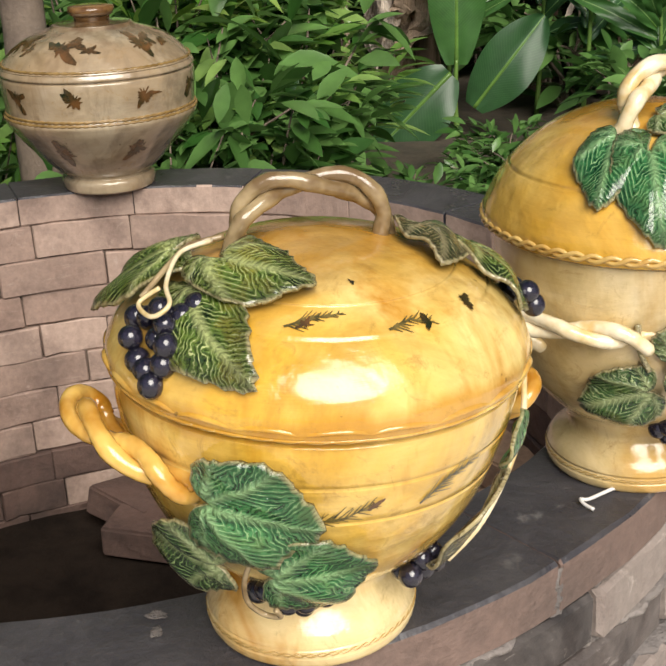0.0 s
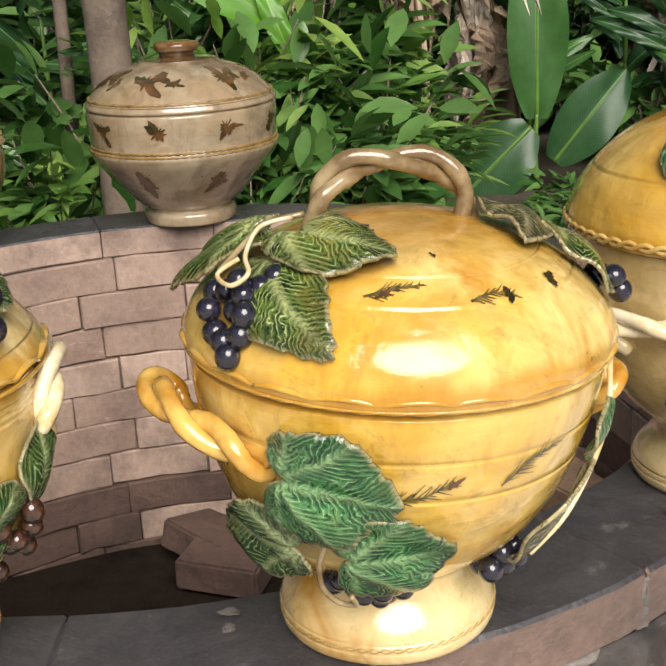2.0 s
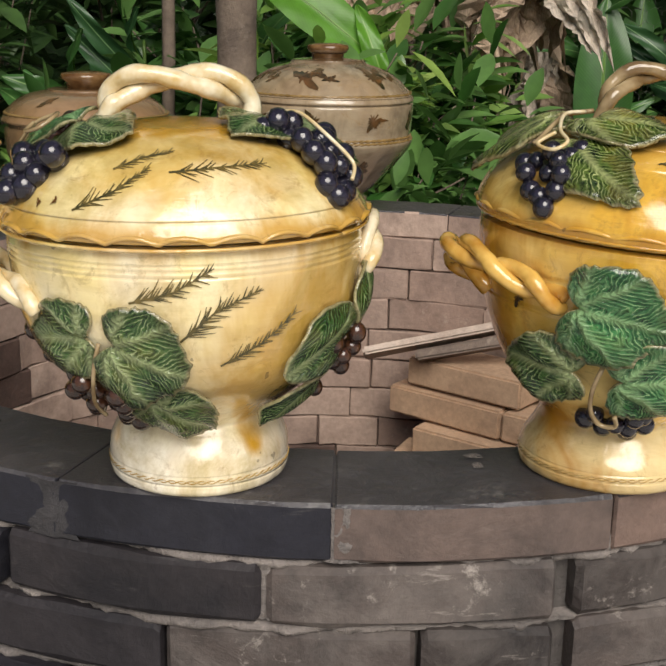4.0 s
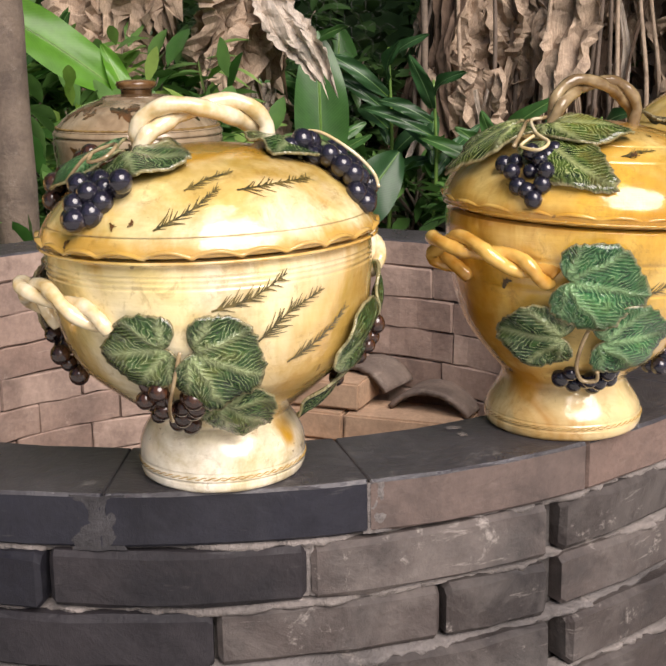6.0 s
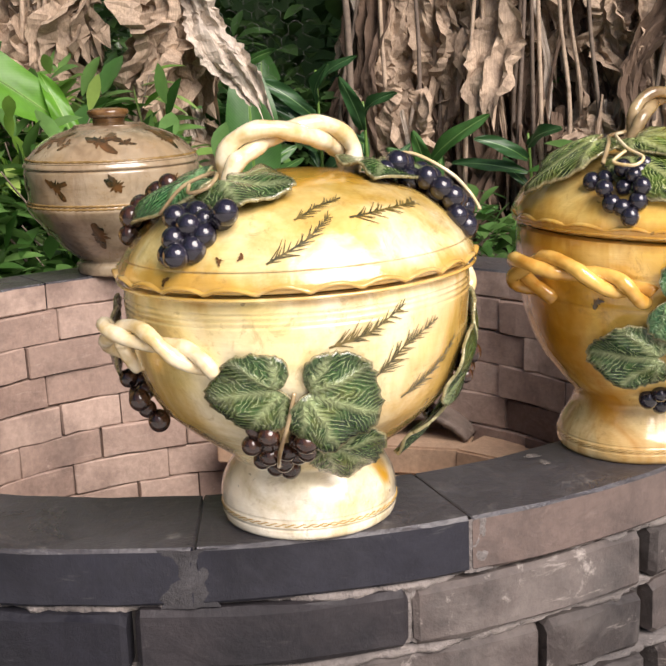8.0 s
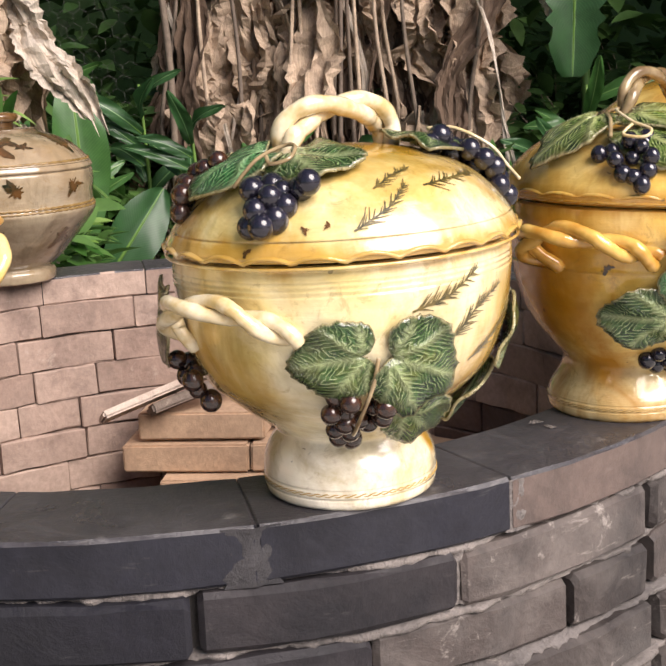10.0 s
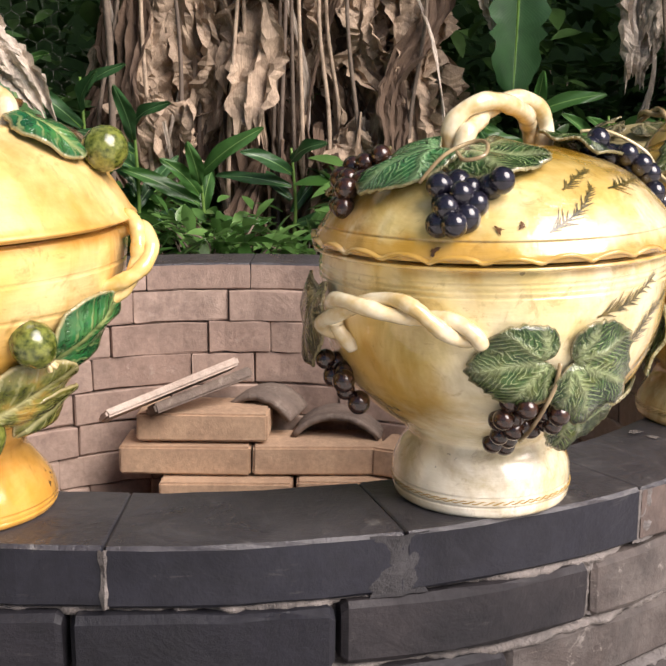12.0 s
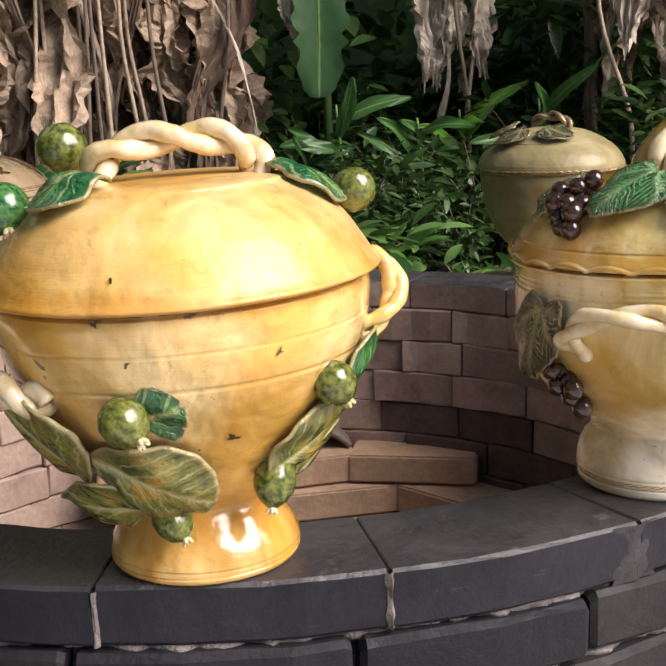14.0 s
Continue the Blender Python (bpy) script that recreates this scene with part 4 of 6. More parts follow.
def sprig(form, parent, d0, s0, d1, s1, seed=0, needles=11, size=0.013, material=None):
    """A pressed fern sprig: stalk and needles, hardly raised."""
    rnd = random.Random(seed)
    rm = 0.5 * (form.rz(s0)[0] + form.rz(s1)[0])
    du, ds = radians(d1 - d0) * rm, s1 - s0
    length = math.hypot(du, ds)
    bm = bmesh.new()

    def place(u, off):
        ss = s0 + ds * u + du / length * off
        dd = d0 + (d1 - d0) * u + math.degrees(-ds / length * off / max(form.rz(ss)[0], 0.03))
        return form.at(dd, ss, 0.0007)

    def strip(a, b, w0, w1, k=4):
        rows = []
        for i in range(k + 1):
            t = i / k
            u, o = a[0] + (b[0] - a[0]) * t, a[1] + (b[1] - a[1]) * t
            w = w0 + (w1 - w0) * t
            nx, ny = -(b[1] - a[1]), (b[0] - a[0]) * length
            q = math.hypot(nx, ny) or 1
            rows.append((bm.verts.new(place(u + nx / q * w / length, o + ny / q * w)), bm.verts.new(place(u - nx / q * w / length, o - ny / q * w))))
        for x, y in zip(rows, rows[1:]):
            bm.faces.new((x[0], y[0], y[1], x[1]))

    bow = rnd.uniform(-0.006, 0.006)
    strip((0, 0), (0.5, bow), 0.0009, 0.0007, 6)
    strip((0.5, bow), (1, 0), 0.0007, 0.0003, 6)
    needles = int(needles * 2.0)
    for i in range(needles):
        u = 0.05 + 0.9 * i / needles + rnd.uniform(-0.02, 0.02)
        o = bow * (1 - abs(2 * u - 1))
        for side in (-1, 1):
            if rnd.random() < 0.12:
                continue
            k = size * rnd.uniform(0.6, 1.35) * (1 - 0.5 * u)
            strip((u, o), (u + k * rnd.uniform(0.6, 0.95) / length, o + side * k * rnd.uniform(0.3, 0.7)), 0.00065, 0.0002, 3)
    bmesh.ops.recalc_face_normals(bm, faces=bm.faces)
    return tagged(part("sprig", bm, material or SPRIG, parent), kind="stuff")


def flower_print(form, parent, deg, s, size, seed, name="painted_flower", label="dark painted flower"):
    """A dark painted flower, a ragged patch on the glaze."""
    rnd = random.Random(seed)
    bm = bmesh.new()
    r = form.rz(s)[0]
    mid = bm.verts.new(form.at(deg, s, 0.0012))
    n = 56
    ph, arms = rnd.uniform(0, 6), rnd.choice((3, 4, 5))
    out = []
    for i in range(n):
        a = 2 * math.pi * i / n
        k = max(0.0, math.cos(0.5 * arms * a + ph)) ** 3 * (0.6 + 0.5 * noise.noise((math.cos(a) * 1.5, math.sin(a) * 1.5, seed * 50)))
        out.append(max(0.08, 0.32 + 0.75 * k + 0.3 * noise.noise((math.cos(a) * 4, math.sin(a) * 4, seed * 90))))
    inner, edge = [], []
    for i in range(n):
        a = 2 * math.pi * i / n
        for ring, f in ((inner, 0.55), (edge, 1.0)):
            x, y = size * out[i] * f * math.cos(a), size * out[i] * f * math.sin(a)
            ring.append(bm.verts.new(form.at(deg + math.degrees(x / r), s + y, 0.0011)))
    for i in range(n):
        j = (i + 1) % n
        bm.faces.new((mid, inner[i], inner[j]))
        bm.faces.new((inner[i], edge[i], edge[j], inner[j]))
    bmesh.ops.recalc_face_normals(bm, faces=bm.faces)
    return part(name, bm, BLOT, parent, label)


def band(form, s, material, parent, lift=0.001, r=0.0022, waves=46, amp=0.0016):
    """A raised braid round the form: two strands that cross."""
    bm = bmesh.new()
    n = 230
    for sgn in (1, -1):
        pts = [form.at(360 * i / n, s + sgn * amp * math.sin(waves * 2 * math.pi * i / n), lift + 0.0006 * sgn * math.cos(waves * 2 * math.pi * i / n)) for i in range(n)]
        rings = []
        for i in range(n):
            way = (pts[(i + 1) % n] - pts[i - 1]).normalized()
            side = way.cross(Vector((0, 0, 1))).normalized()
            up = side.cross(way)
            rings.append([bm.verts.new(pts[i] + (side * math.cos(k * math.pi / 3) + up * math.sin(k * math.pi / 3)) * r) for k in range(6)])
        for i in range(n):
            a, b = rings[i], rings[(i + 1) % n]
            for k in range(6):
                bm.faces.new((a[k], a[(k + 1) % 6], b[(k + 1) % 6], b[k]))
    bmesh.ops.recalc_face_normals(bm, faces=bm.faces)
    return part("braid", bm, material, parent)


def ear(form, parent, material, pts, r, turns=1.8, turn=0.0, rise=0.0, wind=0.9, tight=1.0):
    """A twisted loop handle through points (degrees, way up, stand-off)."""
    line = [form.at(d + turn, q + rise, h * tight) for d, q, h in pts]
    return part("side_handle", rope(line, r, turns, 60, wind=wind), material, parent)


def bow(form, parent, material, deg, half, s, top, r, turns=2.5, skew=0.0, label="", shift=(0.0, 0.0), phase=0.0):
    """The twisted handle across the lid."""
    a = radians(deg)
    base = form.rz(s)[1]
    c = Vector((math.cos(a), math.sin(a), 0))
    side = Vector((-math.sin(a), math.cos(a), 0))
    h = top - base - r * 1.9
    pts = [c * -half + Vector((0, 0, base - 0.004)), c * -half * 0.93 + Vector((0, 0, base + h * 0.55)), c * -half * 0.55 + side * skew + Vector((0, 0, base + h * 0.93)), side * skew + Vector((0, 0, base + h)),
           c * half * 0.55 + side * skew + Vector((0, 0, base + h * 0.9)), c * half * 0.93 + Vector((0, 0, base + h * 0.5)), c * half + Vector((0, 0, base - 0.004))]
    pts = [form.warp(p.x + shift[0], p.y + shift[1], p.z) for p in pts]
    return part("lid_handle", rope(pts, r, turns, 60, phase=phase, wind=0.95), material, parent, label)


PROF_A = [(0.070, 0.0), (0.0735, 0.004), (0.0745, 0.016), (0.0735, 0.03), (0.068, 0.043), (0.0625, 0.051), (0.0615, 0.056), (0.072, 0.066), (0.095, 0.085), (0.12, 0.111), (0.134, 0.148), (0.1375, 0.178), (0.1385, 0.2), (0.137, 0.213), (0.141, 0.217), (0.1425, 0.221), (0.1405, 0.226), (0.133, 0.238), (0.120, 0.253), (0.103, 0.267), (0.078, 0.279), (0.05, 0.287), (0.02, 0.291), (0.002, 0.292)]
PROF_B = [(0.073, 0.0), (0.0765, 0.004), (0.077, 0.014), (0.074, 0.024), (0.066, 0.037), (0.0615, 0.047), (0.063, 0.055), (0.078, 0.069), (0.1, 0.093), (0.118, 0.128), (0.1285, 0.165), (0.134, 0.195), (0.1345, 0.211), (0.1355, 0.214), (0.139, 0.218), (0.139, 0.226), (0.137, 0.233), (0.130, 0.246), (0.114, 0.262), (0.09, 0.277), (0.064, 0.288), (0.03, 0.295), (0.002, 0.297)]
PROF_C = [(0.071, 0.0), (0.0745, 0.004), (0.0755, 0.012), (0.072, 0.024), (0.062, 0.036), (0.058, 0.045), (0.064, 0.058), (0.084, 0.076), (0.104, 0.106), (0.118, 0.145), (0.124, 0.18), (0.128, 0.21), (0.1295, 0.222), (0.1345, 0.226), (0.1355, 0.236), (0.132, 0.246), (0.122, 0.265), (0.104, 0.286), (0.08, 0.304), (0.05, 0.317), (0.02, 0.323), (0.002, 0.324)]
PROF_L = [(0.073, 0.0), (0.0765, 0.003), (0.077, 0.012), (0.072, 0.026), (0.061, 0.041), (0.0545, 0.05), (0.057, 0.058), (0.072, 0.075), (0.095, 0.102), (0.121, 0.139), (0.139, 0.174), (0.145, 0.2), (0.1465, 0.216), (0.1455, 0.226), (0.15, 0.228), (0.1555, 0.231), (0.151, 0.237), (0.144, 0.249), (0.13, 0.27), (0.11, 0.289), (0.092, 0.299), (0.086, 0.303), (0.06, 0.305), (0.02, 0.306), (0.002, 0.306)]
GROUP = "tureens on the ring wall"
EAR = ((-152, 0.180, -0.004), (-156, 0.195, 0.010), (-150, 0.212, 0.018), (-139, 0.221, 0.020), (-127, 0.220, 0.015), (-118, 0.212, 0.009), (-110, 0.202, 0.004), (-104, 0.194, -0.001))


def frill(form, parent, material, r_in, r_out, z, waves, lift, seed):
    """The pinched edge of a lid: a flange whose rim rises in shallow arches between pressed points."""
    bm = bmesh.new()
    n = waves * 10
    rows = []
    for i in range(n):
        a = 2 * math.pi * i / n
        w = abs(math.sin(waves * a / 2 + 0.25 * math.sin(2 * a + seed))) ** 0.8
        up = lift * w * (0.8 + 0.3 * noise.noise((math.cos(a) * 3, math.sin(a) * 3, seed)))
        ro = r_out + 0.0022 * w
        prof = ((r_in, z + 0.0075), (0.5 * (r_in + ro), z + 0.0062 + up * 0.35), (ro - 0.001, z + 0.0024 + up), (ro, z + 0.0008 + up), (ro - 0.0018, z - 0.0006 + up), (r_in, z + 0.0005))
        rows.append([bm.verts.new(form.warp(r * math.cos(a), r * math.sin(a), q)) for r, q in prof])
    for i in range(n):
        a, b = rows[i], rows[(i + 1) % n]
        for k in range(6):
            bm.faces.new((a[k], b[k], b[(k + 1) % 6], a[(k + 1) % 6]))
    bmesh.ops.recalc_face_normals(bm, faces=bm.faces)
    return part("frill", bm, material, parent)


def lip(form, parent, material, r, z, thick):
    """The narrow straight lip on which the pinched lid rests."""
    n = 120
    ring = [form.warp(r * math.cos(2 * math.pi * i / n), r * math.sin(2 * math.pi * i / n), z) for i in range(n + 1)]
    bm = bmesh.new()
    tube(bm, ring, thick, 8)
    return part("lip", bm, material, parent)


# Cream tureen with blue grapes
FA = Form(PROF_A, (-0.022, 0.0), (0.03, -0.09))
ta = root("tureen", 0.238, -0.623, RIM, "cream-yellow glazed tureen with blue grapes and vine leaves on the coping", "tureen", GROUP)
body = part("body", turned(FA, 0.0, 0.2485, (0.012, 0.019, 0.226, 0.231, 0.236), "body", seed=1.0, slot=(0.2470, 0.2535, 0.010)), GLAZE_A, ta)
band(FA, 0.0155, TRIM_F, body, 0.0, 0.0005, 30, 0.0012)
lid = part("lid", turned(FA, 0.2495, FA.s[-1], (0.27,), "lid", seed=2.0, slot=(0.2470, 0.2535, 0.010)), GLAZE_A, ta)
frill(FA, lid, GLAZE_A, 0.131, 0.1440, 0.2160, 24, 0.0066, 1.0)
lip(FA, body, GLAZE_A, 0.1425, 0.2138, 0.0014)
bow(FA, lid, ROPE_CREAM, 42, 0.055, 0.368, 0.334, 0.0071, 1.25, -0.004, "cream twisted rope handle", phase=0.6)
ear(FA, body, ROPE_CREAM, EAR, 0.0058, 1.9)
ear(FA, body, ROPE_CREAM, EAR, 0.0054, 1.9, 180, 0.02, tight=0.4)
relief_leaf(FA, lid, LEAF_TEAL, -132, 0.360, -155, 0.300, 0.058, seed=1, lift=0.012, bulge=0.006)
relief_leaf(FA, lid, LEAF_DEEP, -128, 0.356, -78, 0.346, 0.064, seed=2, lift=0.008)
relief_leaf(FA, lid, LEAF_DULL, 172, 0.345, 178, 0.29, 0.04, seed=3, lift=0.01)
relief_leaf(FA, lid, LEAF_DEEP, 34, 0.366, -20, 0.350, 0.066, seed=4, lift=0.007, bulge=0.006)
relief_leaf(FA, lid, LEAF_DEEP, 34, 0.352, 24, 0.292, 0.055, seed=5, lift=0.012, bulge=0.006)
cluster(FA, lid, berry_blue, -112, 0.318, -117, 0.279, 0.048, 13, 0.0092, seed=11)
cluster(FA, lid, berry_brown, -180, 0.325, -163, 0.279, 0.042, 12, 0.0092, seed=12)
cluster(FA, lid, berry_blue, 22, 0.338, 3, 0.276, 0.060, 24, 0.0092, seed=13)
tendril(FA, lid, [(-128, 0.305, 0.016), (-122, 0.322, 0.024), (-113, 0.335, 0.026), (-107, 0.33, 0.028), (-107, 0.318, 0.028), (-113, 0.314, 0.028), (-117, 0.322, 0.027)], 0.0015, ROPE_GREY)
tendril(FA, lid, [(24, 0.35, 0.018), (14, 0.335, 0.024), (8, 0.31, 0.024), (10, 0.29, 0.022), (4, 0.28, 0.02)], 0.0015, ROPE_CREAM)
relief_leaf(FA, body, LEAF_DEEP, -79, 0.182, -107, 0.174, 0.060, seed=6)
relief_leaf(FA, body, LEAF_DEEP, -81, 0.182, -54, 0.158, 0.074, seed=7, lift=0.005)
relief_leaf(FA, body, LEAF_DEEP, -72, 0.134, -47, 0.090, 0.054, seed=8, lift=0.005)
relief_leaf(FA, body, LEAF_DEEP, -21, 0.144, 8, 0.190, 0.050, "oval", seed=9, lift=0.006, stand=0.05)
relief_leaf(FA, body, LEAF_DEEP, 13, 0.166, 21, 0.218, 0.040, "oval", seed=10, lift=0.006, stand=0.05)
relief_leaf(FA, body, LEAF_DEEP, 4, 0.138, -16, 0.078, 0.048, "oval", seed=11, lift=0.006, stand=0.1)
cluster(FA, body, berry_brown, -83, 0.148, -87, 0.074, 0.068, 17, 0.0082, seed=14)
cluster(FA, body, berry_brown, 6, 0.165, 14, 0.11, 0.03, 7, 0.0075, seed=15)
relief_leaf(FA, body, LEAF_DULL, -166, 0.232, -170, 0.164, 0.052, seed=12, lift=0.007)
cluster(FA, body, berry_brown, -163, 0.168, -154, 0.130, 0.024, 7, 0.0086, seed=16)
tendril(FA, body, [(-80, 0.178, 0.004), (-82, 0.16, 0.012), (-86, 0.135, 0.017), (-88, 0.115, 0.017)], 0.0017, ROPE_GREY)
sprig(FA, body, -69, 0.209, -44, 0.234, 1, 13, 0.014)
sprig(FA, body, -55, 0.180, -30, 0.217, 2, 12, 0.014)
sprig(FA, body, -43, 0.158, -18, 0.197, 3, 12, 0.012)
sprig(FA, lid, -86, 0.276, -63, 0.316, 4, 9, 0.014)
sprig(FA, lid, -56, 0.311, -17, 0.316, 5, 11, 0.013)
sprig(FA, lid, -77, 0.313, -54, 0.336, 6, 7, 0.010)
for d, q, size in ((-94, 0.282, 0.006), (-101, 0.279, 0.005), (-119, 0.262, 0.006), (-87, 0.205, 0.003), (-63, 0.195, 0.003)):
    flower_print(FA, lid if q > 0.25 else body, d, q, size, d * 0.01, "glaze_spot", "dark glaze spot")

# Amber tureen
FB = Form(PROF_B, (0.05, 0.023), (0.06, -0.06))
tb = root("tureen", 0.523, -0.418, RIM, "amber glazed tureen with grapes and green vine leaves on the coping", "tureen", GROUP)
body = part("body", turned(FB, 0.0, 0.2385, (0.178, 0.207, 0.012, 0.018), "body", seed=4.0, slot=(0.2375, 0.2425, 0.007)), GLAZE_B, tb)
band(FB, 0.015, TRIM_F, body, 0.0, 0.0005, 30, 0.0012)
lid = part("lid", turned(FB, 0.2395, FB.s[-1], (0.307, 0.333), "lid", seed=5.0, slot=(0.2375, 0.2425, 0.007)), GLAZE_B, tb)
frill(FB, lid, GLAZE_B, 0.130, 0.1395, 0.2188, 22, 0.0042, 4.0)
lip(FB, body, GLAZE_B, 0.138, 0.2166, 0.0013)
band(FB, 0.2445, TRIM, lid, -0.0002, 0.001, 26, 0.0012)
bow(FB, lid, ROPE_GREY, 46, 0.050, 0.354, 0.340, 0.0054, 1.5, 0.003, "grey-brown twisted rope handle", (-0.006, -0.004))
EAR_B = ((-138, 0.182, -0.004), (-148, 0.196, 0.014), (-146, 0.212, 0.023), (-134, 0.220, 0.025), (-121, 0.215, 0.018), (-110, 0.206, 0.010), (-102, 0.198, 0.004), (-96, 0.192, -0.001))
ear(FB, body, ROPE_AMBER, EAR_B, 0.0064, 2.2)
ear(FB, body, ROPE_AMBER, EAR_B, 0.0056, 2.2, 178, tight=0.6)
relief_leaf(FB, lid, LEAF_MOSS, -138, 0.346, -150, 0.272, 0.058, seed=21, lift=0.012, bulge=0.006)
relief_leaf(FB, lid, LEAF_MOSS, -130, 0.348, -68, 0.345, 0.054, seed=22, lift=0.009, bulge=0.007)
relief_leaf(FB, lid, LEAF_MOSS, -123, 0.336, -80, 0.277, 0.056, seed=23, lift=0.005)
relief_leaf(FB, lid, LEAF_DULL, 50, 0.362, 4, 0.342, 0.046, seed=24, lift=0.010)
relief_leaf(FB, lid, LEAF_MOSS, 46, 0.330, 18, 0.285, 0.054, seed=25, lift=0.008, bulge=0.006)
cluster(FB, lid, berry_blue, -118, 0.305, -104, 0.262, 0.046, 13, 0.0078, seed=26)
cluster(FB, lid, berry_blue, 33, 0.288, 31, 0.270, 0.026, 4, 0.0082, seed=27)
tendril(FB, lid, [(-134, 0.352, 0.012), (-126, 0.332, 0.02), (-114, 0.312, 0.022), (-106, 0.302, 0.023), (-108, 0.293, 0.024), (-116, 0.296, 0.023), (-114, 0.308, 0.023)], 0.0015, ROPE_CREAM)
tendril(FB, lid, [(-138, 0.36, 0.01), (-136, 0.34, 0.014), (-128, 0.325, 0.016), (-122, 0.30, 0.016)], 0.002, ROPE_GREY)
relief_leaf(FB, body, LEAF_TEAL, -97, 0.197, -62, 0.187, 0.076, seed=28, lift=0.008, bulge=0.006)
relief_leaf(FB, body, LEAF_TEAL, -80, 0.140, -46, 0.149, 0.066, seed=29, lift=0.010, bulge=0.006)
relief_leaf(FB, body, LEAF_DEEP, -83, 0.143, -117, 0.141, 0.056, seed=30, lift=0.012)
relief_leaf(FB, body, LEAF_DULL, 12, 0.172, -12, 0.104, 0.044, "oval", seed=31, stand=0.0, lift=0.010, bulge=0.005)
relief_leaf(FB, body, LEAF_TEAL, 13, 0.215, 9, 0.172, 0.036, "oval", seed=32, stand=0.0, lift=0.008, bulge=0.005)
cluster(FB, body, berry_blue, -80, 0.098, -58, 0.066, 0.064, 11, 0.0082, seed=33)
cluster(FB, body, berry_blue, 2, 0.104, -16, 0.086, 0.03, 7, 0.0078, seed=34)
tendril(FB, body, [(-80, 0.150, 0.010), (-82, 0.134, 0.016), (-82, 0.116, 0.020), (-78, 0.104, 0.022), (-72, 0.106, 0.023), (-73, 0.115, 0.022)], 0.0019, ROPE_GREY)
tendril(FB, body, [(24, 0.232, 0.003), (19, 0.205, 0.009), (13, 0.176, 0.012), (1, 0.142, 0.014), (-9, 0.116, 0.014)], 0.0022, ROPE_CREAM)
sprig(FB, body, -63, 0.181, -47, 0.195, 21, 7, 0.012)
sprig(FB, body, -33, 0.186, -13, 0.208, 22, 9, 0.012)
sprig(FB, lid, -41, 0.312, -24, 0.311, 23, 7, 0.011)
sprig(FB, lid, -75, 0.316, -55, 0.327, 24, 7, 0.009)
for d, q, size in ((-47, 0.193, 0.008), (-4, 0.316, 0.010), (-68, 0.319, 0.008), (-27, 0.312, 0.009), (-48, 0.352, 0.004), (-116, 0.184, 0.009)):
    flower_print(FB, lid if q > 0.25 else body, d, q, size, d * 0.01, "glaze_spot", "dark green glaze spot")

# Tall tan tureen with a high lid
FC = Form(PROF_C)
tc = root("tureen", 0.683, -0.096, RIM, "tan glazed tureen with a high domed lid and vine leaves", "tureen", GROUP)
body = part("body", turned(FC, 0.0, 0.2495, (0.012, 0.018), "body", seed=7.0), GLAZE_C, tc)
band(FC, 0.015, TRIM_F, body, 0.0, 0.0005, 30, 0.0012)
lid = part("lid", turned(FC, 0.2505, FC.s[-1], (0.31,), "lid", seed=8.0), GLAZE_CL, tc, "amber domed lid")
band(FC, 0.2605, TRIM, lid, 0.0004, 0.002, 30, 0.0026)
bow(FC, lid, ROPE_CREAM, 66, 0.062, 0.378, 0.368, 0.0066, 1.7, 0.0, "cream twisted rope handle", (0.02, -0.004))
EAR_C = ((-118, 0.168, -0.004), (-128, 0.176, 0.012), (-132, 0.190, 0.022), (-122, 0.198, 0.022), (-104, 0.199, 0.016), (-90, 0.197, 0.009), (-78, 0.192, 0.003), (-72, 0.186, -0.002))
ear(FC, body, ROPE_CREAM, EAR_C, 0.0058, 2.2)
ear(FC, body, ROPE_CREAM, EAR_C, 0.0058, 1.6, 180)
relief_leaf(FC, lid, LEAF_TEAL, -96, 0.376, -94, 0.300, 0.054, seed=41, lift=0.004)
relief_leaf(FC, lid, LEAF_TEAL, -79, 0.372, -72, 0.275, 0.060, seed=42, lift=0.004, bulge=0.006)
relief_leaf(FC, lid, LEAF_DEEP, -80, 0.388, -30, 0.376, 0.046, seed=43, lift=0.006)
cluster(FC, lid, berry_blue, -45, 0.352, -45, 0.306, 0.05, 13, seed=44)
relief_leaf(FC, body, LEAF_DEEP, -66, 0.150, -98, 0.126, 0.056, seed=45, lift=0.005)
relief_leaf(FC, body, LEAF_DEEP, -72, 0.170, -44, 0.190, 0.068, seed=46, lift=0.005)
relief_leaf(FC, body, LEAF_DEEP, -46, 0.168, -20, 0.16, 0.06, seed=48)
cluster(FC, body, berry_blue, -40, 0.118, -58, 0.076, 0.045, 11, 0.0078, seed=49)
tendril(FC, body, [(-78, 0.205, 0.003), (-77, 0.185, 0.006), (-73, 0.165, 0.005)], 0.0024, LEAF_DULL)

# Lemon-yellow tureen with green fruit
FL = Form(PROF_L, (-0.035, 0.0))
tl = root("tureen", -0.191, -0.633, RIM, "lemon-yellow glazed tureen with green fruit and long leaves", "tureen", GROUP)
body = part("body", turned(FL, 0.0, 0.2625, (0.235, 0.207, 0.008, 0.013), "body", seed=10.0, slot=(0.2610, 0.2645, 0.006)), GLAZE_L, tl)
lid = part("lid", turned(FL, 0.2635, FL.s[-1], (), "lid", seed=11.0, slot=(0.2610, 0.2645, 0.006)), GLAZE_LL, tl)
bow(FL, lid, ROPE_CREAM, -6, 0.061, 0.392, 0.349, 0.0074, 2.1, 0.0, "cream twisted rope handle", (0.003, -0.016))
loop = [(-8, 0.138, 0.222), (-8, 0.152, 0.228), (-10, 0.163, 0.222), (-13, 0.167, 0.206), (-16, 0.161, 0.191), (-19, 0.148, 0.180), (-21, 0.132, 0.174)]
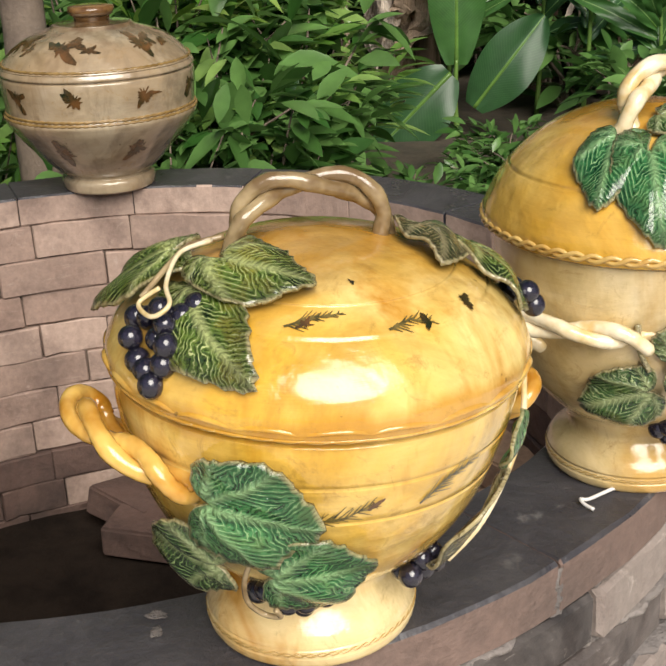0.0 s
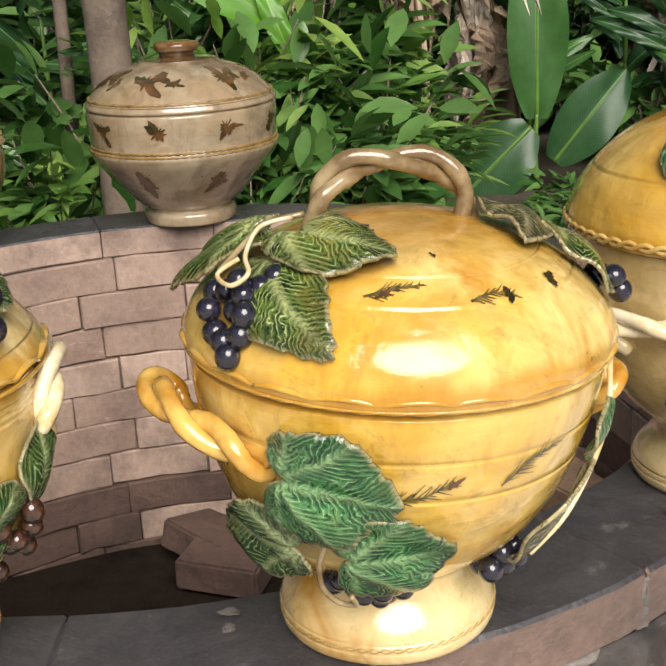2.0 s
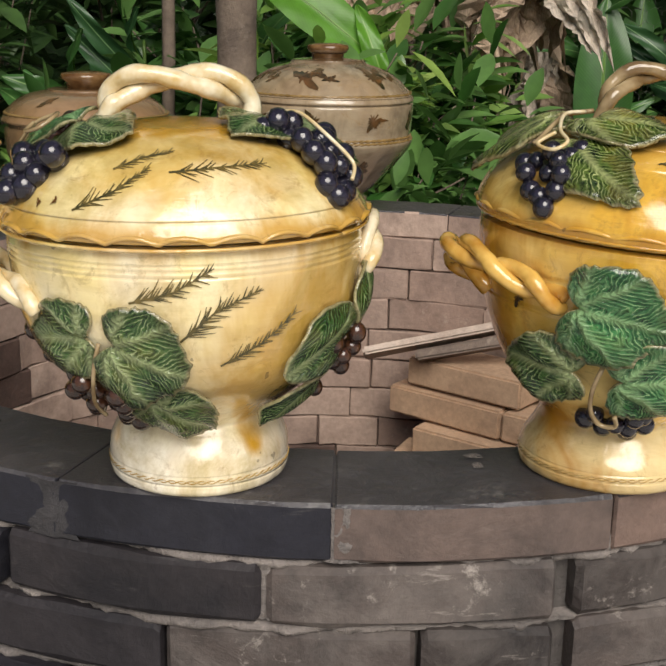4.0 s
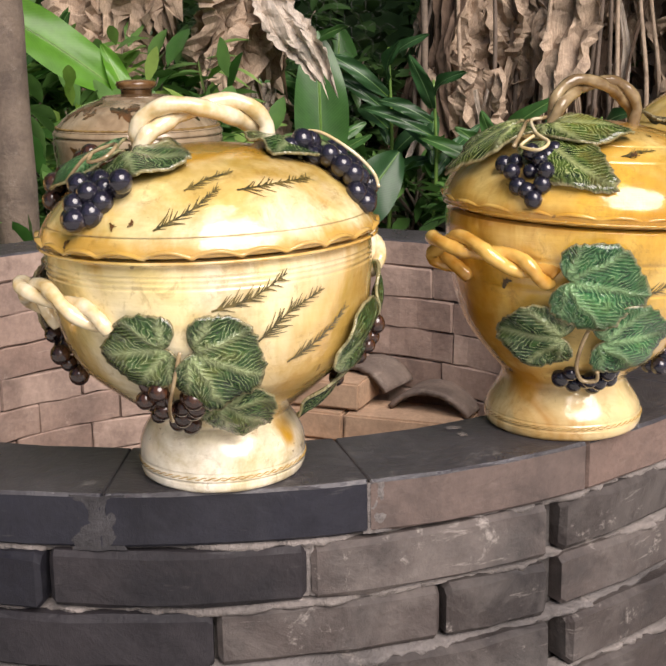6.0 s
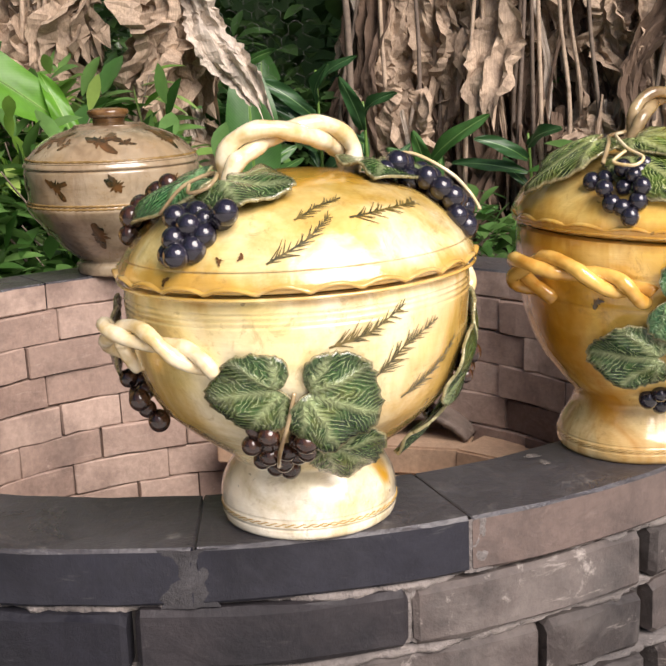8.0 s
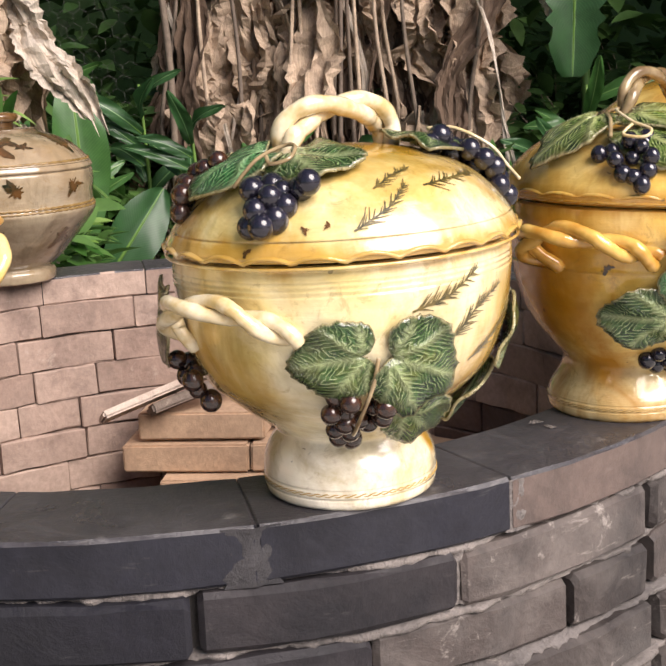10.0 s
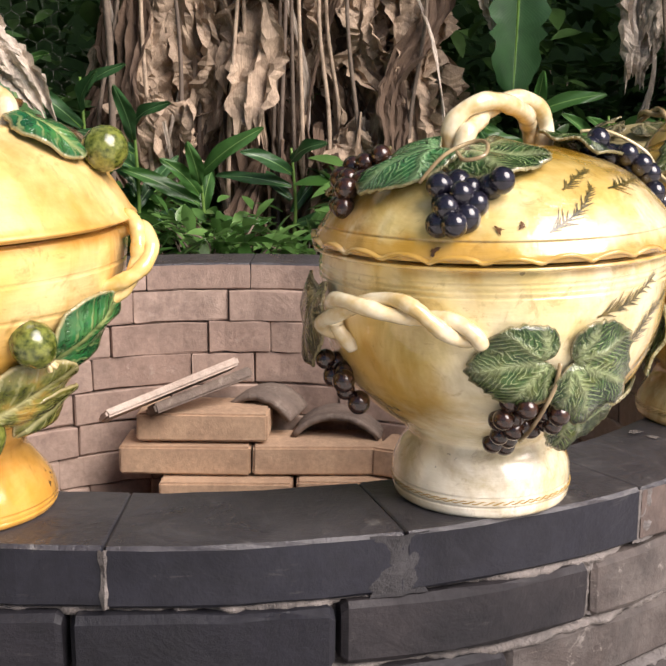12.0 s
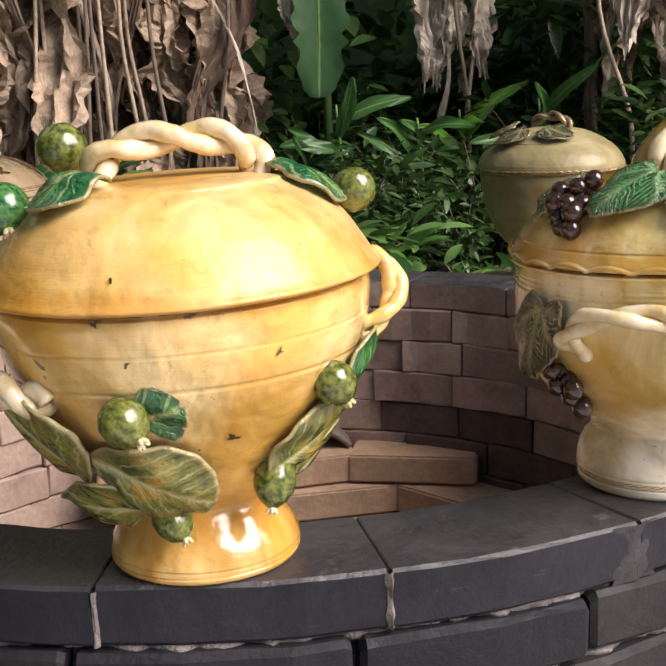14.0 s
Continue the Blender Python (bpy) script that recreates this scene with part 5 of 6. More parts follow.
part("side_handle", rope([FL.warp(r * math.cos(radians(a)), r * math.sin(radians(a)), z) for a, r, z in loop], 0.0060, 1.0, 60, wind=0.8), ROPE_GOLD, body)
EAR_L = ((150, 0.248, -0.004), (156, 0.252, 0.020), (168, 0.248, 0.032), (180, 0.238, 0.034), (190, 0.228, 0.030), (198, 0.216, 0.021), (206, 0.205, 0.010), (212, 0.196, 0.0))
ear(FL, body, ROPE_CREAM, EAR_L, 0.0076, 3.0)
relief_leaf(FL, body, LEAF_OLIVE, -146, 0.128, -165, 0.214, 0.074, "oval", stand=0.1, tip=0.010, seed=51, lift=0.008, bulge=0.006)
relief_leaf(FL, body, LEAF_OLIVE, -140, 0.154, -94, 0.108, 0.070, "oval", stand=0.2, seed=52, lift=0.009, bulge=0.007)
relief_leaf(FL, body, LEAF_OLIVE, -128, 0.094, -164, 0.116, 0.066, "oval", stand=0.2, tip=0.018, seed=53, lift=0.014, bulge=0.006)
relief_leaf(FL, body, LEAF_SMOOTH, -116, 0.184, -102, 0.196, 0.05, "oval", stand=0.0, seed=54, lift=0.001, bulge=0.002)
relief_leaf(FL, body, LEAF_OLIVE, -69, 0.116, -31, 0.166, 0.064, "oval", stand=0.08, tip=0.006, seed=55, lift=0.005, bulge=0.006)
relief_leaf(FL, body, LEAF_OLIVE, -21, 0.140, -49, 0.102, 0.042, "oval", stand=0.04, seed=56, lift=0.010, bulge=0.005)
relief_leaf(FL, body, LEAF_SMOOTH, -42, 0.164, -19, 0.216, 0.060, "oval", stand=0.0, tip=0.004, seed=57, lift=0.006, bulge=0.005)
relief_leaf(FL, lid, LEAF_SMOOTH, -138, 0.396, -168, 0.350, 0.054, "oval", seed=58, lift=0.008, bulge=0.008)
relief_leaf(FL, lid, LEAF_SMOOTH, -26, 0.390, -20, 0.326, 0.050, "oval", seed=59, lift=0.006, bulge=0.007)
for d, q, size in ((-98, 0.275, 0.007), (-87, 0.158, 0.008), (-118, 0.299, 0.004), (-124, 0.275, 0.007), (-74, 0.228, 0.005), (-116, 0.232, 0.004)):
    flower_print(FL, lid if q > 0.28 else body, d, q - (0.012 if 0.27 < q < 0.28 else 0.0), size, d * 0.01, "glaze_spot", "dark glaze spot")


def fruit(form, parent, deg, s, lift, r, material, stretch=1.0, turn=0.0):
    bm = bmesh.new()
    bmesh.ops.create_icosphere(bm, subdivisions=4, radius=1.0)
    for v in bm.verts:
        k = 1 + 0.04 * noise.noise(v.co * 3) + 0.02 * noise.noise(v.co * 11)
        v.co = Vector((v.co.x * k, v.co.y * k, v.co.z * k * stretch + 0.12 * max(0, v.co.z) ** 8)) * r
    p = form.at(deg, s, lift)
    out = (form.at(deg, s, lift + 0.01) - p).normalized()
    axis = (Matrix.Rotation(radians(turn), 3, out) @ Vector((0, 0, -1))) + out * 0.25
    m = Matrix.Translation(p) @ axis.to_track_quat("Z", "Y").to_matrix().to_4x4()
    bmesh.ops.transform(bm, matrix=m, verts=bm.verts)
    ob = part("fruit", bm, material, parent)
    bm = bmesh.new()
    for k in range(5):
        a = 2 * math.pi * k / 5
        tip = Vector((0.26 * math.cos(a), 0.26 * math.sin(a), stretch + 0.36)) * r
        tube(bm, [Vector((0, 0, r * stretch * 0.95)), Vector((0.12 * math.cos(a), 0.12 * math.sin(a), stretch + 0.16)) * r, tip], [r * 0.16, r * 0.13, r * 0.07], 6)
    bmesh.ops.transform(bm, matrix=m, verts=bm.verts)
    return part("calyx", bm, ROPE_CREAM, parent, "cream calyx") and ob


fruit(FL, body, -119, 0.194, 0.012, 0.0175, FRUIT, 1.05, 70)
fruit(FL, body, -117, 0.084, 0.018, 0.0150, FRUIT, 1.25, 80)
fruit(FL, body, -50.5, 0.191, 0.006, 0.0165, FRUIT, 1.05, 40)
fruit(FL, body, -64, 0.108, 0.013, 0.0160, FRUIT, 1.25, -40)
fruit(FL, lid, 181, 0.340, 0.014, 0.0195, FRUIT_TEAL, 1.0, 60)
fruit(FL, lid, 157, 0.383, 0.028, 0.0195, FRUIT, 1.0, 180)
fruit(FL, lid, -10, 0.325, 0.016, 0.0175, FRUIT, 1.05, 90)

# Dull tan tureen on a brick pier beyond the ring
FF = Form(PROF_B)
tf = root("tureen", 0.90, 0.86, 0.521, "dull tan glazed tureen with leaves on its lid standing in shade", "tureen", GROUP)
body = part("body", turned(FF, 0.0, 0.2385, (0.012, 0.018), "body", seed=17.0), GLAZE_F, tf)
lid = part("lid", turned(FF, 0.2395, FF.s[-1], (0.31,), "lid", seed=18.0), GLAZE_F, tf)
band(FF, 0.2475, TRIM_D, lid, 0.0004, 0.002, 30, 0.0022)
relief_leaf(FF, lid, LEAF_DULL, -150, 0.350, -178, 0.300, 0.055, seed=61, lift=0.010)
relief_leaf(FF, lid, LEAF_DULL, -130, 0.355, -95, 0.320, 0.055, seed=62, lift=0.010)
relief_leaf(FF, lid, LEAF_DULL, 175, 0.360, 150, 0.310, 0.05, seed=63, lift=0.014)
bow(FF, lid, ROPE_GREY, 110, 0.045, 0.352, 0.325, 0.0050, 1.5, 0.0, "grey-brown twisted rope handle")
tf.scale = (1.17, 1.17, 1.17)
pier = root("brick_pier", 0.90, 0.86, 0.0, "low square brick pier in the garden shade", "pier")
for c in range(9):
    for k in range(4):
        m = Matrix.Rotation(radians(20 + 90 * (k + c % 2) ), 4, "Z") @ Matrix.Translation((0.057, 0.114, 0.059 * c))
        shared("brick", loose[(c + k) % 3], pier, m)

# Old covered pots on the far coping
PROF_D = [(0.074, 0.0), (0.079, 0.003), (0.08, 0.018), (0.073, 0.026), (0.083, 0.034), (0.1, 0.049), (0.125, 0.078), (0.15, 0.108), (0.16, 0.124), (0.1615, 0.132), (0.158, 0.138), (0.1585, 0.155), (0.161, 0.18), (0.161, 0.196), (0.158, 0.2), (0.162, 0.203), (0.1605, 0.209), (0.152, 0.221), (0.132, 0.241), (0.104, 0.257), (0.074, 0.267), (0.066, 0.272), (0.062, 0.274), (0.03, 0.277), (0.027, 0.283), (0.036, 0.288), (0.034, 0.294), (0.015, 0.297), (0.002, 0.297)]
PROF_E = [(0.06, 0.0), (0.066, 0.003), (0.066, 0.018), (0.062, 0.026), (0.085, 0.05), (0.11, 0.085), (0.122, 0.115), (0.124, 0.15), (0.12, 0.162), (0.128, 0.167), (0.127, 0.174), (0.112, 0.196), (0.088, 0.212), (0.06, 0.219), (0.056, 0.222), (0.02, 0.224), (0.018, 0.232), (0.032, 0.237), (0.03, 0.243), (0.01, 0.245), (0.002, 0.245)]


def old_pot(prof, x, y, rz, material, label, seed, seam, ridges, prints):
    f = Form(prof)
    t = root("covered_pot", x, y, RIM, label, "pot", "old pots on the ring wall")
    b = part("body", turned(f, 0.0, seam - 0.0005, (0.03,), "body", seed=seed), material, t)
    c = part("lid", turned(f, seam + 0.0005, f.s[-1], (), "lid", seed=seed + 1), material, t)
    for s in ridges:
        band(f, s, TRIM_D, b if s < seam else c, 0.0, 0.0018, 40, 0.0012)
    rnd = random.Random(seed)
    for deg, s, size in prints:
        flower_print(f, b if s < seam else c, deg, s, size, rnd.random())
    bm = bmesh.new()
    top = f.rz(f.s[-1])[1]
    tube(bm, [Vector((0, 0, top - 0.022)), Vector((0, 0, top - 0.012)), Vector((0, 0, top - 0.004)), Vector((0, 0, top + 0.003)), Vector((0, 0, top + 0.006))], [0.029, 0.03, 0.039, 0.037, 0.02], 28)
    part("knob", bm, KNOB, c, "dark brown glazed knob")
    t.rotation_euler[2] = radians(rz)
    return t


d_prints = [(-90 + 52 * k, 0.115, 0.04) for k in range(7)] + [(-75 + 40 * k, 0.216, 0.032) for k in range(9)] + [(-86 + 62 * k, 0.312, 0.044) for k in range(6)] + [(-76 + 62 * k, 0.325, 0.028) for k in range(6)] + [(-64 + 62 * k, 0.305, 0.022) for k in range(6)]
old_pot(PROF_D, -0.371, 0.542, 8, GLAZE_D, "beige glazed covered pot with dark painted flowers and a knob lid", 21, 0.258, (0.175, 0.181, 0.2635), d_prints)
small = old_pot(PROF_E, -0.655, 0.2, 30, GLAZE_E, "brown-beige glazed covered pot with a flat knob lid", 31, 0.2, (0.215,), [(-50 + 60 * k, 0.25, 0.02) for k in range(6)])
small.scale = (1.15, 1.15, 1.0)


# Garden behind the ring
def leaf_soup(name, spots, rnd, length, width, material, droop=0.5, up=0.3):
    """Many small folded leaves at the given spots (place, outward way), as one mesh."""
    verts, faces = [], []
    for p, way in spots:
        k = rnd.uniform(0.7, 1.25)
        ln, wd = length * k, width * k
        d = Vector((way.x + rnd.gauss(0, 0.5), way.y + rnd.gauss(0, 0.5), rnd.gauss(up, 0.45))).normalized()
        side = d.cross(Vector((rnd.gauss(0, 0.3), rnd.gauss(0, 0.3), 1))).normalized()
        nrm = side.cross(d)
        base = len(verts)
        verts.append(p)
        for u, w in ((0.16, 0.55), (0.38, 1.0), (0.62, 0.92), (0.84, 0.5)):
            c = p + d * ln * u - Vector((0, 0, droop * ln * 0.38 * u * u))
            verts += [c + side * wd * 0.5 * w + nrm * wd * 0.14 * w, c, c - side * wd * 0.5 * w + nrm * wd * 0.14 * w]
        verts.append(p + d * ln - Vector((0, 0, droop * ln * 0.38)))
        faces += [(base, base + 2, base + 1), (base, base + 3, base + 2)]
        for q in (1, 4, 7):
            b = base + q
            faces += [(b, b + 1, b + 4, b + 3), (b + 1, b + 2, b + 5, b + 4)]
        b = base + 10
        faces += [(b, b + 1, b + 3), (b + 1, b + 2, b + 3)]
    me = bpy.data.meshes.new(name)
    me.from_pydata([tuple(v) for v in verts], [], faces)
    me.materials.append(material)
    me.polygons.foreach_set("use_smooth", [True] * len(me.polygons))
    return me


def shrub_kind(seed, h, spread, stems, per, length, width, material, label):
    rnd = random.Random(seed)
    t = root("shrub", 0, 0, -50, label, "shrub", "garden shrubs")
    bm = bmesh.new()
    spots = []
    for _ in range(stems):
        a = rnd.uniform(0, 2 * math.pi)
        tip = Vector((math.cos(a), math.sin(a), 0)) * spread * rnd.uniform(0.25, 1) + Vector((0, 0, h * rnd.uniform(0.55, 1)))
        base = Vector((rnd.gauss(0, 0.05), rnd.gauss(0, 0.05), 0))
        mid = (base + tip) * 0.5 + Vector((rnd.gauss(0, 0.05), rnd.gauss(0, 0.05), 0.08))
        line = smooth_line([base, mid, tip], 5)
        tube(bm, line, [0.008 * (1 - 0.7 * i / (len(line) - 1)) for i in range(len(line))], 5)
        for _ in range(per):
            q = line[rnd.randrange(2, len(line))] + Vector((rnd.gauss(0, 0.03), rnd.gauss(0, 0.03), rnd.gauss(0, 0.03)))
            w = Vector((q.x, q.y, 0))
            spots.append((q, w.normalized() if w.length > 0.01 else Vector((1, 0, 0))))
    part("stem", bm, WOOD, t)
    fo = new("crown", leaf_soup("crown", spots, rnd, length, width, material))
    fo.parent = t
    return t


def scatter(kind, places, rnd):
    for i, (x, y, s) in enumerate(places):
        m = pose(x, y, 0.0, 0, 0, rnd.uniform(0, 360)) @ Matrix.Diagonal((s, s, s * rnd.uniform(0.85, 1.15), 1))
        if i == 0:
            kind.matrix_world = m
        else:
            c = copy_thing(kind, Matrix())
            c.matrix_world = m


rnd = random.Random(77)
mid = shrub_kind(101, 0.72, 0.36, 16, 30, 0.15, 0.055, FOLIAGE, "leafy mid-green shrub growing out of garden soil")
light = shrub_kind(102, 0.95, 0.40, 15, 26, 0.17, 0.055, FOLIAGE_LT, "light green sunlit shrub with pointed leaves")
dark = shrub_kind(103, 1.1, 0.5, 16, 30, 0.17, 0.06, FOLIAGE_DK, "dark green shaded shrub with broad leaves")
lime = shrub_kind(105, 0.95, 0.40, 12, 20, 0.17, 0.05, FOLIAGE_LIME, "yellow-green sunlit shrub with pointed leaves")
low = shrub_kind(104, 0.34, 0.34, 12, 22, 0.14, 0.05, FOLIAGE, "low green ground plant with broad leaves")
scatter(mid, [(-0.62, 1.5, 0.85), (-0.9, 1.5, 0.95), (-0.85, 2.0, 1.0), (-1.15, 1.85, 1.05), (-1.5, 1.45, 1.0), (-1.3, 2.4, 1.15), (-1.75, 2.1, 1.2), (-0.75, 1.2, 0.7), (-1.2, 1.15, 0.8),
              (-1.6, 0.9, 0.8), (-1.6, 2.8, 1.2)], rnd)
scatter(light, [(-1.0, 2.4, 0.85), (-1.05, 2.1, 0.78), (-1.35, 1.2, 0.62), (-1.5, 1.35, 0.6), (-1.15, 1.0, 0.55), (-1.3, 2.5, 0.95), (-0.8, 1.75, 0.68), (-1.25, 1.95, 0.8), (-1.7, 2.55, 0.95), (-1.95, 1.2, 0.6), (-1.3, 0.75, 0.45), (-1.6, 1.3, 0.5)], rnd)
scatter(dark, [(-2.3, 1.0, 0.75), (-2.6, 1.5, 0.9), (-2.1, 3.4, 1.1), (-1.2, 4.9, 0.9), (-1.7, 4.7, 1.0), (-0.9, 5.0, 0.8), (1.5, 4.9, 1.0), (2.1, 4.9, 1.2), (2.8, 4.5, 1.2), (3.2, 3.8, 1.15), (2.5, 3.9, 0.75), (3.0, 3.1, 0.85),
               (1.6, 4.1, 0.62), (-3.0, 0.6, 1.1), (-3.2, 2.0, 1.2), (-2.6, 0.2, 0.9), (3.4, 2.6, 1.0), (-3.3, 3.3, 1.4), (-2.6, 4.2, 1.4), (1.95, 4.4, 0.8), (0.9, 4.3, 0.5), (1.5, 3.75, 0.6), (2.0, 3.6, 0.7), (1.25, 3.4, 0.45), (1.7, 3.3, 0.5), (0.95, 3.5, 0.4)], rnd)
scatter(lime, [(-1.5, 1.42, 0.62), (-1.2, 1.85, 0.85)], rnd)
scatter(low, [(0.25, 1.5, 0.9), (0.6, 1.7, 0.9), (0.0, 1.35, 0.85), (0.9, 2.0, 0.8), (0.45, 2.2, 0.75), (1.2, 2.4, 0.9), (0.2, 2.9, 0.75), (0.75, 3.3, 0.85), (0.4, 3.9, 0.8), (1.0, 1.3, 0.9),
              (-0.1, 3.5, 1.0), (-0.35, 2.6, 0.55), (-0.2, 2.2, 0.5), (-0.5, 2.3, 0.6), (-0.45, 3.0, 0.6), (-0.3, 1.75, 0.6), (-1.0, 0.6, 0.8), (1.6, 1.9, 1.0), (-1.1, 0.2, 0.8), (0.95, 4.1, 1.4), (-0.6, 4.3, 1.3), (0.9, 2.8, 1.3)], rnd)

# Far thicket: leaves past counting, in depth behind the shrubs
spots = []
r2 = random.Random(8)
for _ in range(15000):
    a = radians(r2.uniform(25, 205))
    d = r2.uniform(5.0, 7.4)
    spots.append((Vector((d * math.cos(a), d * math.sin(a), 3.6 * r2.random() ** 1.1)), Vector((-math.cos(a), -math.sin(a), 0))))
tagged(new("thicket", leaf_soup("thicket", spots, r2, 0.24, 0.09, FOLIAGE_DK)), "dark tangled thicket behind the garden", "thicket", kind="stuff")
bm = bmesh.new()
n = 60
# Upper rows are added above the view, to keep bright sky off the glazes
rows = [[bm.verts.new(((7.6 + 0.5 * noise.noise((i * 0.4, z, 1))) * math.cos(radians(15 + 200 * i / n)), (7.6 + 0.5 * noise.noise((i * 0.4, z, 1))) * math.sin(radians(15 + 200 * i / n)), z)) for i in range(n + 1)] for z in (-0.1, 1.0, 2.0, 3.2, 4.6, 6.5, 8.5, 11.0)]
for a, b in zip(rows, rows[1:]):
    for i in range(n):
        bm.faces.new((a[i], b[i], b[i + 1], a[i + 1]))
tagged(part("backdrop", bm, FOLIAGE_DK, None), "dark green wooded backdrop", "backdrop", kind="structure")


def blade(base, tip, width, sag, material, parent, facing=(0, -1, 0.3), tear=0.0, seed=0, name="leaf_blade", blunt=0.62):
    """A long banana leaf blade from base to tip, folded along its midrib, with its rib."""
    rnd2 = random.Random(seed)
    base, tip = Vector(base), Vector(tip)
    nu, nv = 22, 8
    way = tip - base
    length = way.length
    side = way.cross(Vector(facing)).normalized()
    nrm = side.cross(way).normalized()
    bm = bmesh.new()
    uvl = bm.loops.layers.uv.new("UVMap")
    uvs, grid, spine = {}, [], []
    for i in range(nu + 1):
        u = i / nu
        c = base + way * u + nrm * sag * math.sin(math.pi * u) - Vector((0, 0, sag * 0.6 * u * u))
        spine.append(c - nrm * 0.003)
        w = width * 0.5 * max(0.04, math.sin(math.pi * min(1, 0.06 + u * 0.93)) ** blunt) * (1 - (tear * rnd2.random() if rnd2.random() < 0.4 else 0))
        row = []
        for j in range(nv + 1):
            v = 2 * j / nv - 1
            p = bm.verts.new(c + side * w * v + nrm * (abs(v) * w * 0.22 + 0.012 * math.sin(9 * u + 3 * v + seed) * abs(v)))
            uvs[p] = (u * length, v)
            row.append(p)
        grid.append(row)
    for a, b in zip(grid, grid[1:]):
        for j in range(nv):
            bm.faces.new((a[j], b[j], b[j + 1], a[j + 1]))
    for f in bm.faces:
        for lp in f.loops:
            lp[uvl].uv = uvs[lp.vert]
    ob = part(name, bm, material, parent)
    bm = bmesh.new()
    tube(bm, spine, [0.010 * (1 - 0.75 * i / nu) * width / 0.25 + 0.001 for i in range(nu + 1)], 6)
    part("midrib", bm, FOLIAGE_LT, ob)
    return ob


def stalk(parent, pts, r0, r1, material, name="stalk"):
    bm = bmesh.new()
    line = smooth_line(pts, 6)
    tube(bm, line, [r0 + (r1 - r0) * i / (len(line) - 1) for i in range(len(line))], 8)
    return part(name, bm, material, parent)


# Broad-leaved banana plant behind the tan tureen
bp = root("banana_plant", -0.75, 3.62, 0.0, "banana plant with broad green leaves standing in shrubs", "banana plant", "banana plants")
O = Vector((0.75, -3.62, 0))
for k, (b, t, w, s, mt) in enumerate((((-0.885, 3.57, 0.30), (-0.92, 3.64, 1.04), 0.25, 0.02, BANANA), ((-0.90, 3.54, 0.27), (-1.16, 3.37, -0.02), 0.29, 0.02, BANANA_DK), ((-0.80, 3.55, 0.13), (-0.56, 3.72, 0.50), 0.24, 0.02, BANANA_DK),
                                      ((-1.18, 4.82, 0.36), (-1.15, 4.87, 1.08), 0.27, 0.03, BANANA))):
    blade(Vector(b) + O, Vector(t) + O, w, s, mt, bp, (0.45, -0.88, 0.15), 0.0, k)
stalk(bp, [(-0.13, -0.05, 0), (-0.14, -0.05, 0.15), (-0.135, -0.05, 0.32)], 0.014, 0.008, FOLIAGE_LT)
stalk(bp, [(-0.45, 1.19, 0), (-0.44, 1.2, 0.2), (-0.43, 1.2, 0.38)], 0.016, 0.008, FOLIAGE_LT)


# Dead leaves: shared crumpled strips
def dead_strip(seed, length, width, material):
    """A withered leaf that hangs in stiff paper folds, torn along its edges."""
    rnd2 = random.Random(seed)
    nu, nv = 34, 12
    ph = rnd2.uniform(0, 50)
    bm = bmesh.new()
    grid = []
    folds = rnd2.uniform(0.8, 1.9)
    for i in range(nu + 1):
        u = i / nu
        w = width * 0.5 * (0.35 + 0.9 * math.sin(math.pi * min(1, 0.12 + u * 0.8))) * (1 + 0.6 * noise.noise((u * 5, ph, 0)) + rnd2.uniform(-0.16, 0.16))
        lean = 0.16 * noise.noise((u * 1.6, ph, 3)) * length
        twist = 2.6 * noise.noise((u * 1.8, ph, 7))
        row = []
        for j in range(nv + 1):
            v = 2 * j / nv - 1
            t = v * folds + 0.9 * noise.noise((u * 3, ph, 11))
            tri = abs((t % 1.0) * 2 - 1) - 0.5
            x0, y0 = v * w, tri * width * 0.55 * (0.6 + 0.6 * noise.noise((u * 4, v * 2, ph)))
            x = x0 * math.cos(twist) - y0 * math.sin(twist) + lean
            y = x0 * math.sin(twist) + y0 * math.cos(twist)
            k = noise.noise_vector((u * 7, v * 3, ph)) * width * 0.12 + noise.noise_vector((u * 19, v * 8, ph)) * width * 0.05
            z = -u * length + k.z - (width * 0.6 * rnd2.random() * (j % 2) if i == nu else 0) + 0.5 * width * noise.noise((v * 2, ph, 4)) * u
            row.append(bm.verts.new((x + k.x, y + k.y, z)))
        grid.append(row)
    for a, b in zip(grid, grid[1:]):
        for j in range(nv):
            bm.faces.new((a[j], b[j], b[j + 1], a[j + 1]))
    bmesh.ops.delete(bm, geom=[v for v in bm.verts if not v.link_faces], context="VERTS")
    return mesh_of(bm, "dead_leaf", material, smooth=False)


dead = [dead_strip(200 + s, (0.9, 1.2, 0.6, 1.0, 0.5)[s % 5], (0.2, 0.13, 0.24, 0.1, 0.2)[s % 5], (DRY, DRY_DK, DRY, DRY_DK, DRY)[s % 5]) for s in range(15)]
pale = [dead_strip(300 + s, (0.55, 0.75, 0.45)[s % 3], (0.13, 0.11, 0.1)[s % 3], DRY_PALE) for s in range(5)]
thin = [dead_strip(350 + s, 1.5, 0.035, (DRY, DRY_PALE, DRY_DK)[s % 3]) for s in range(6)]


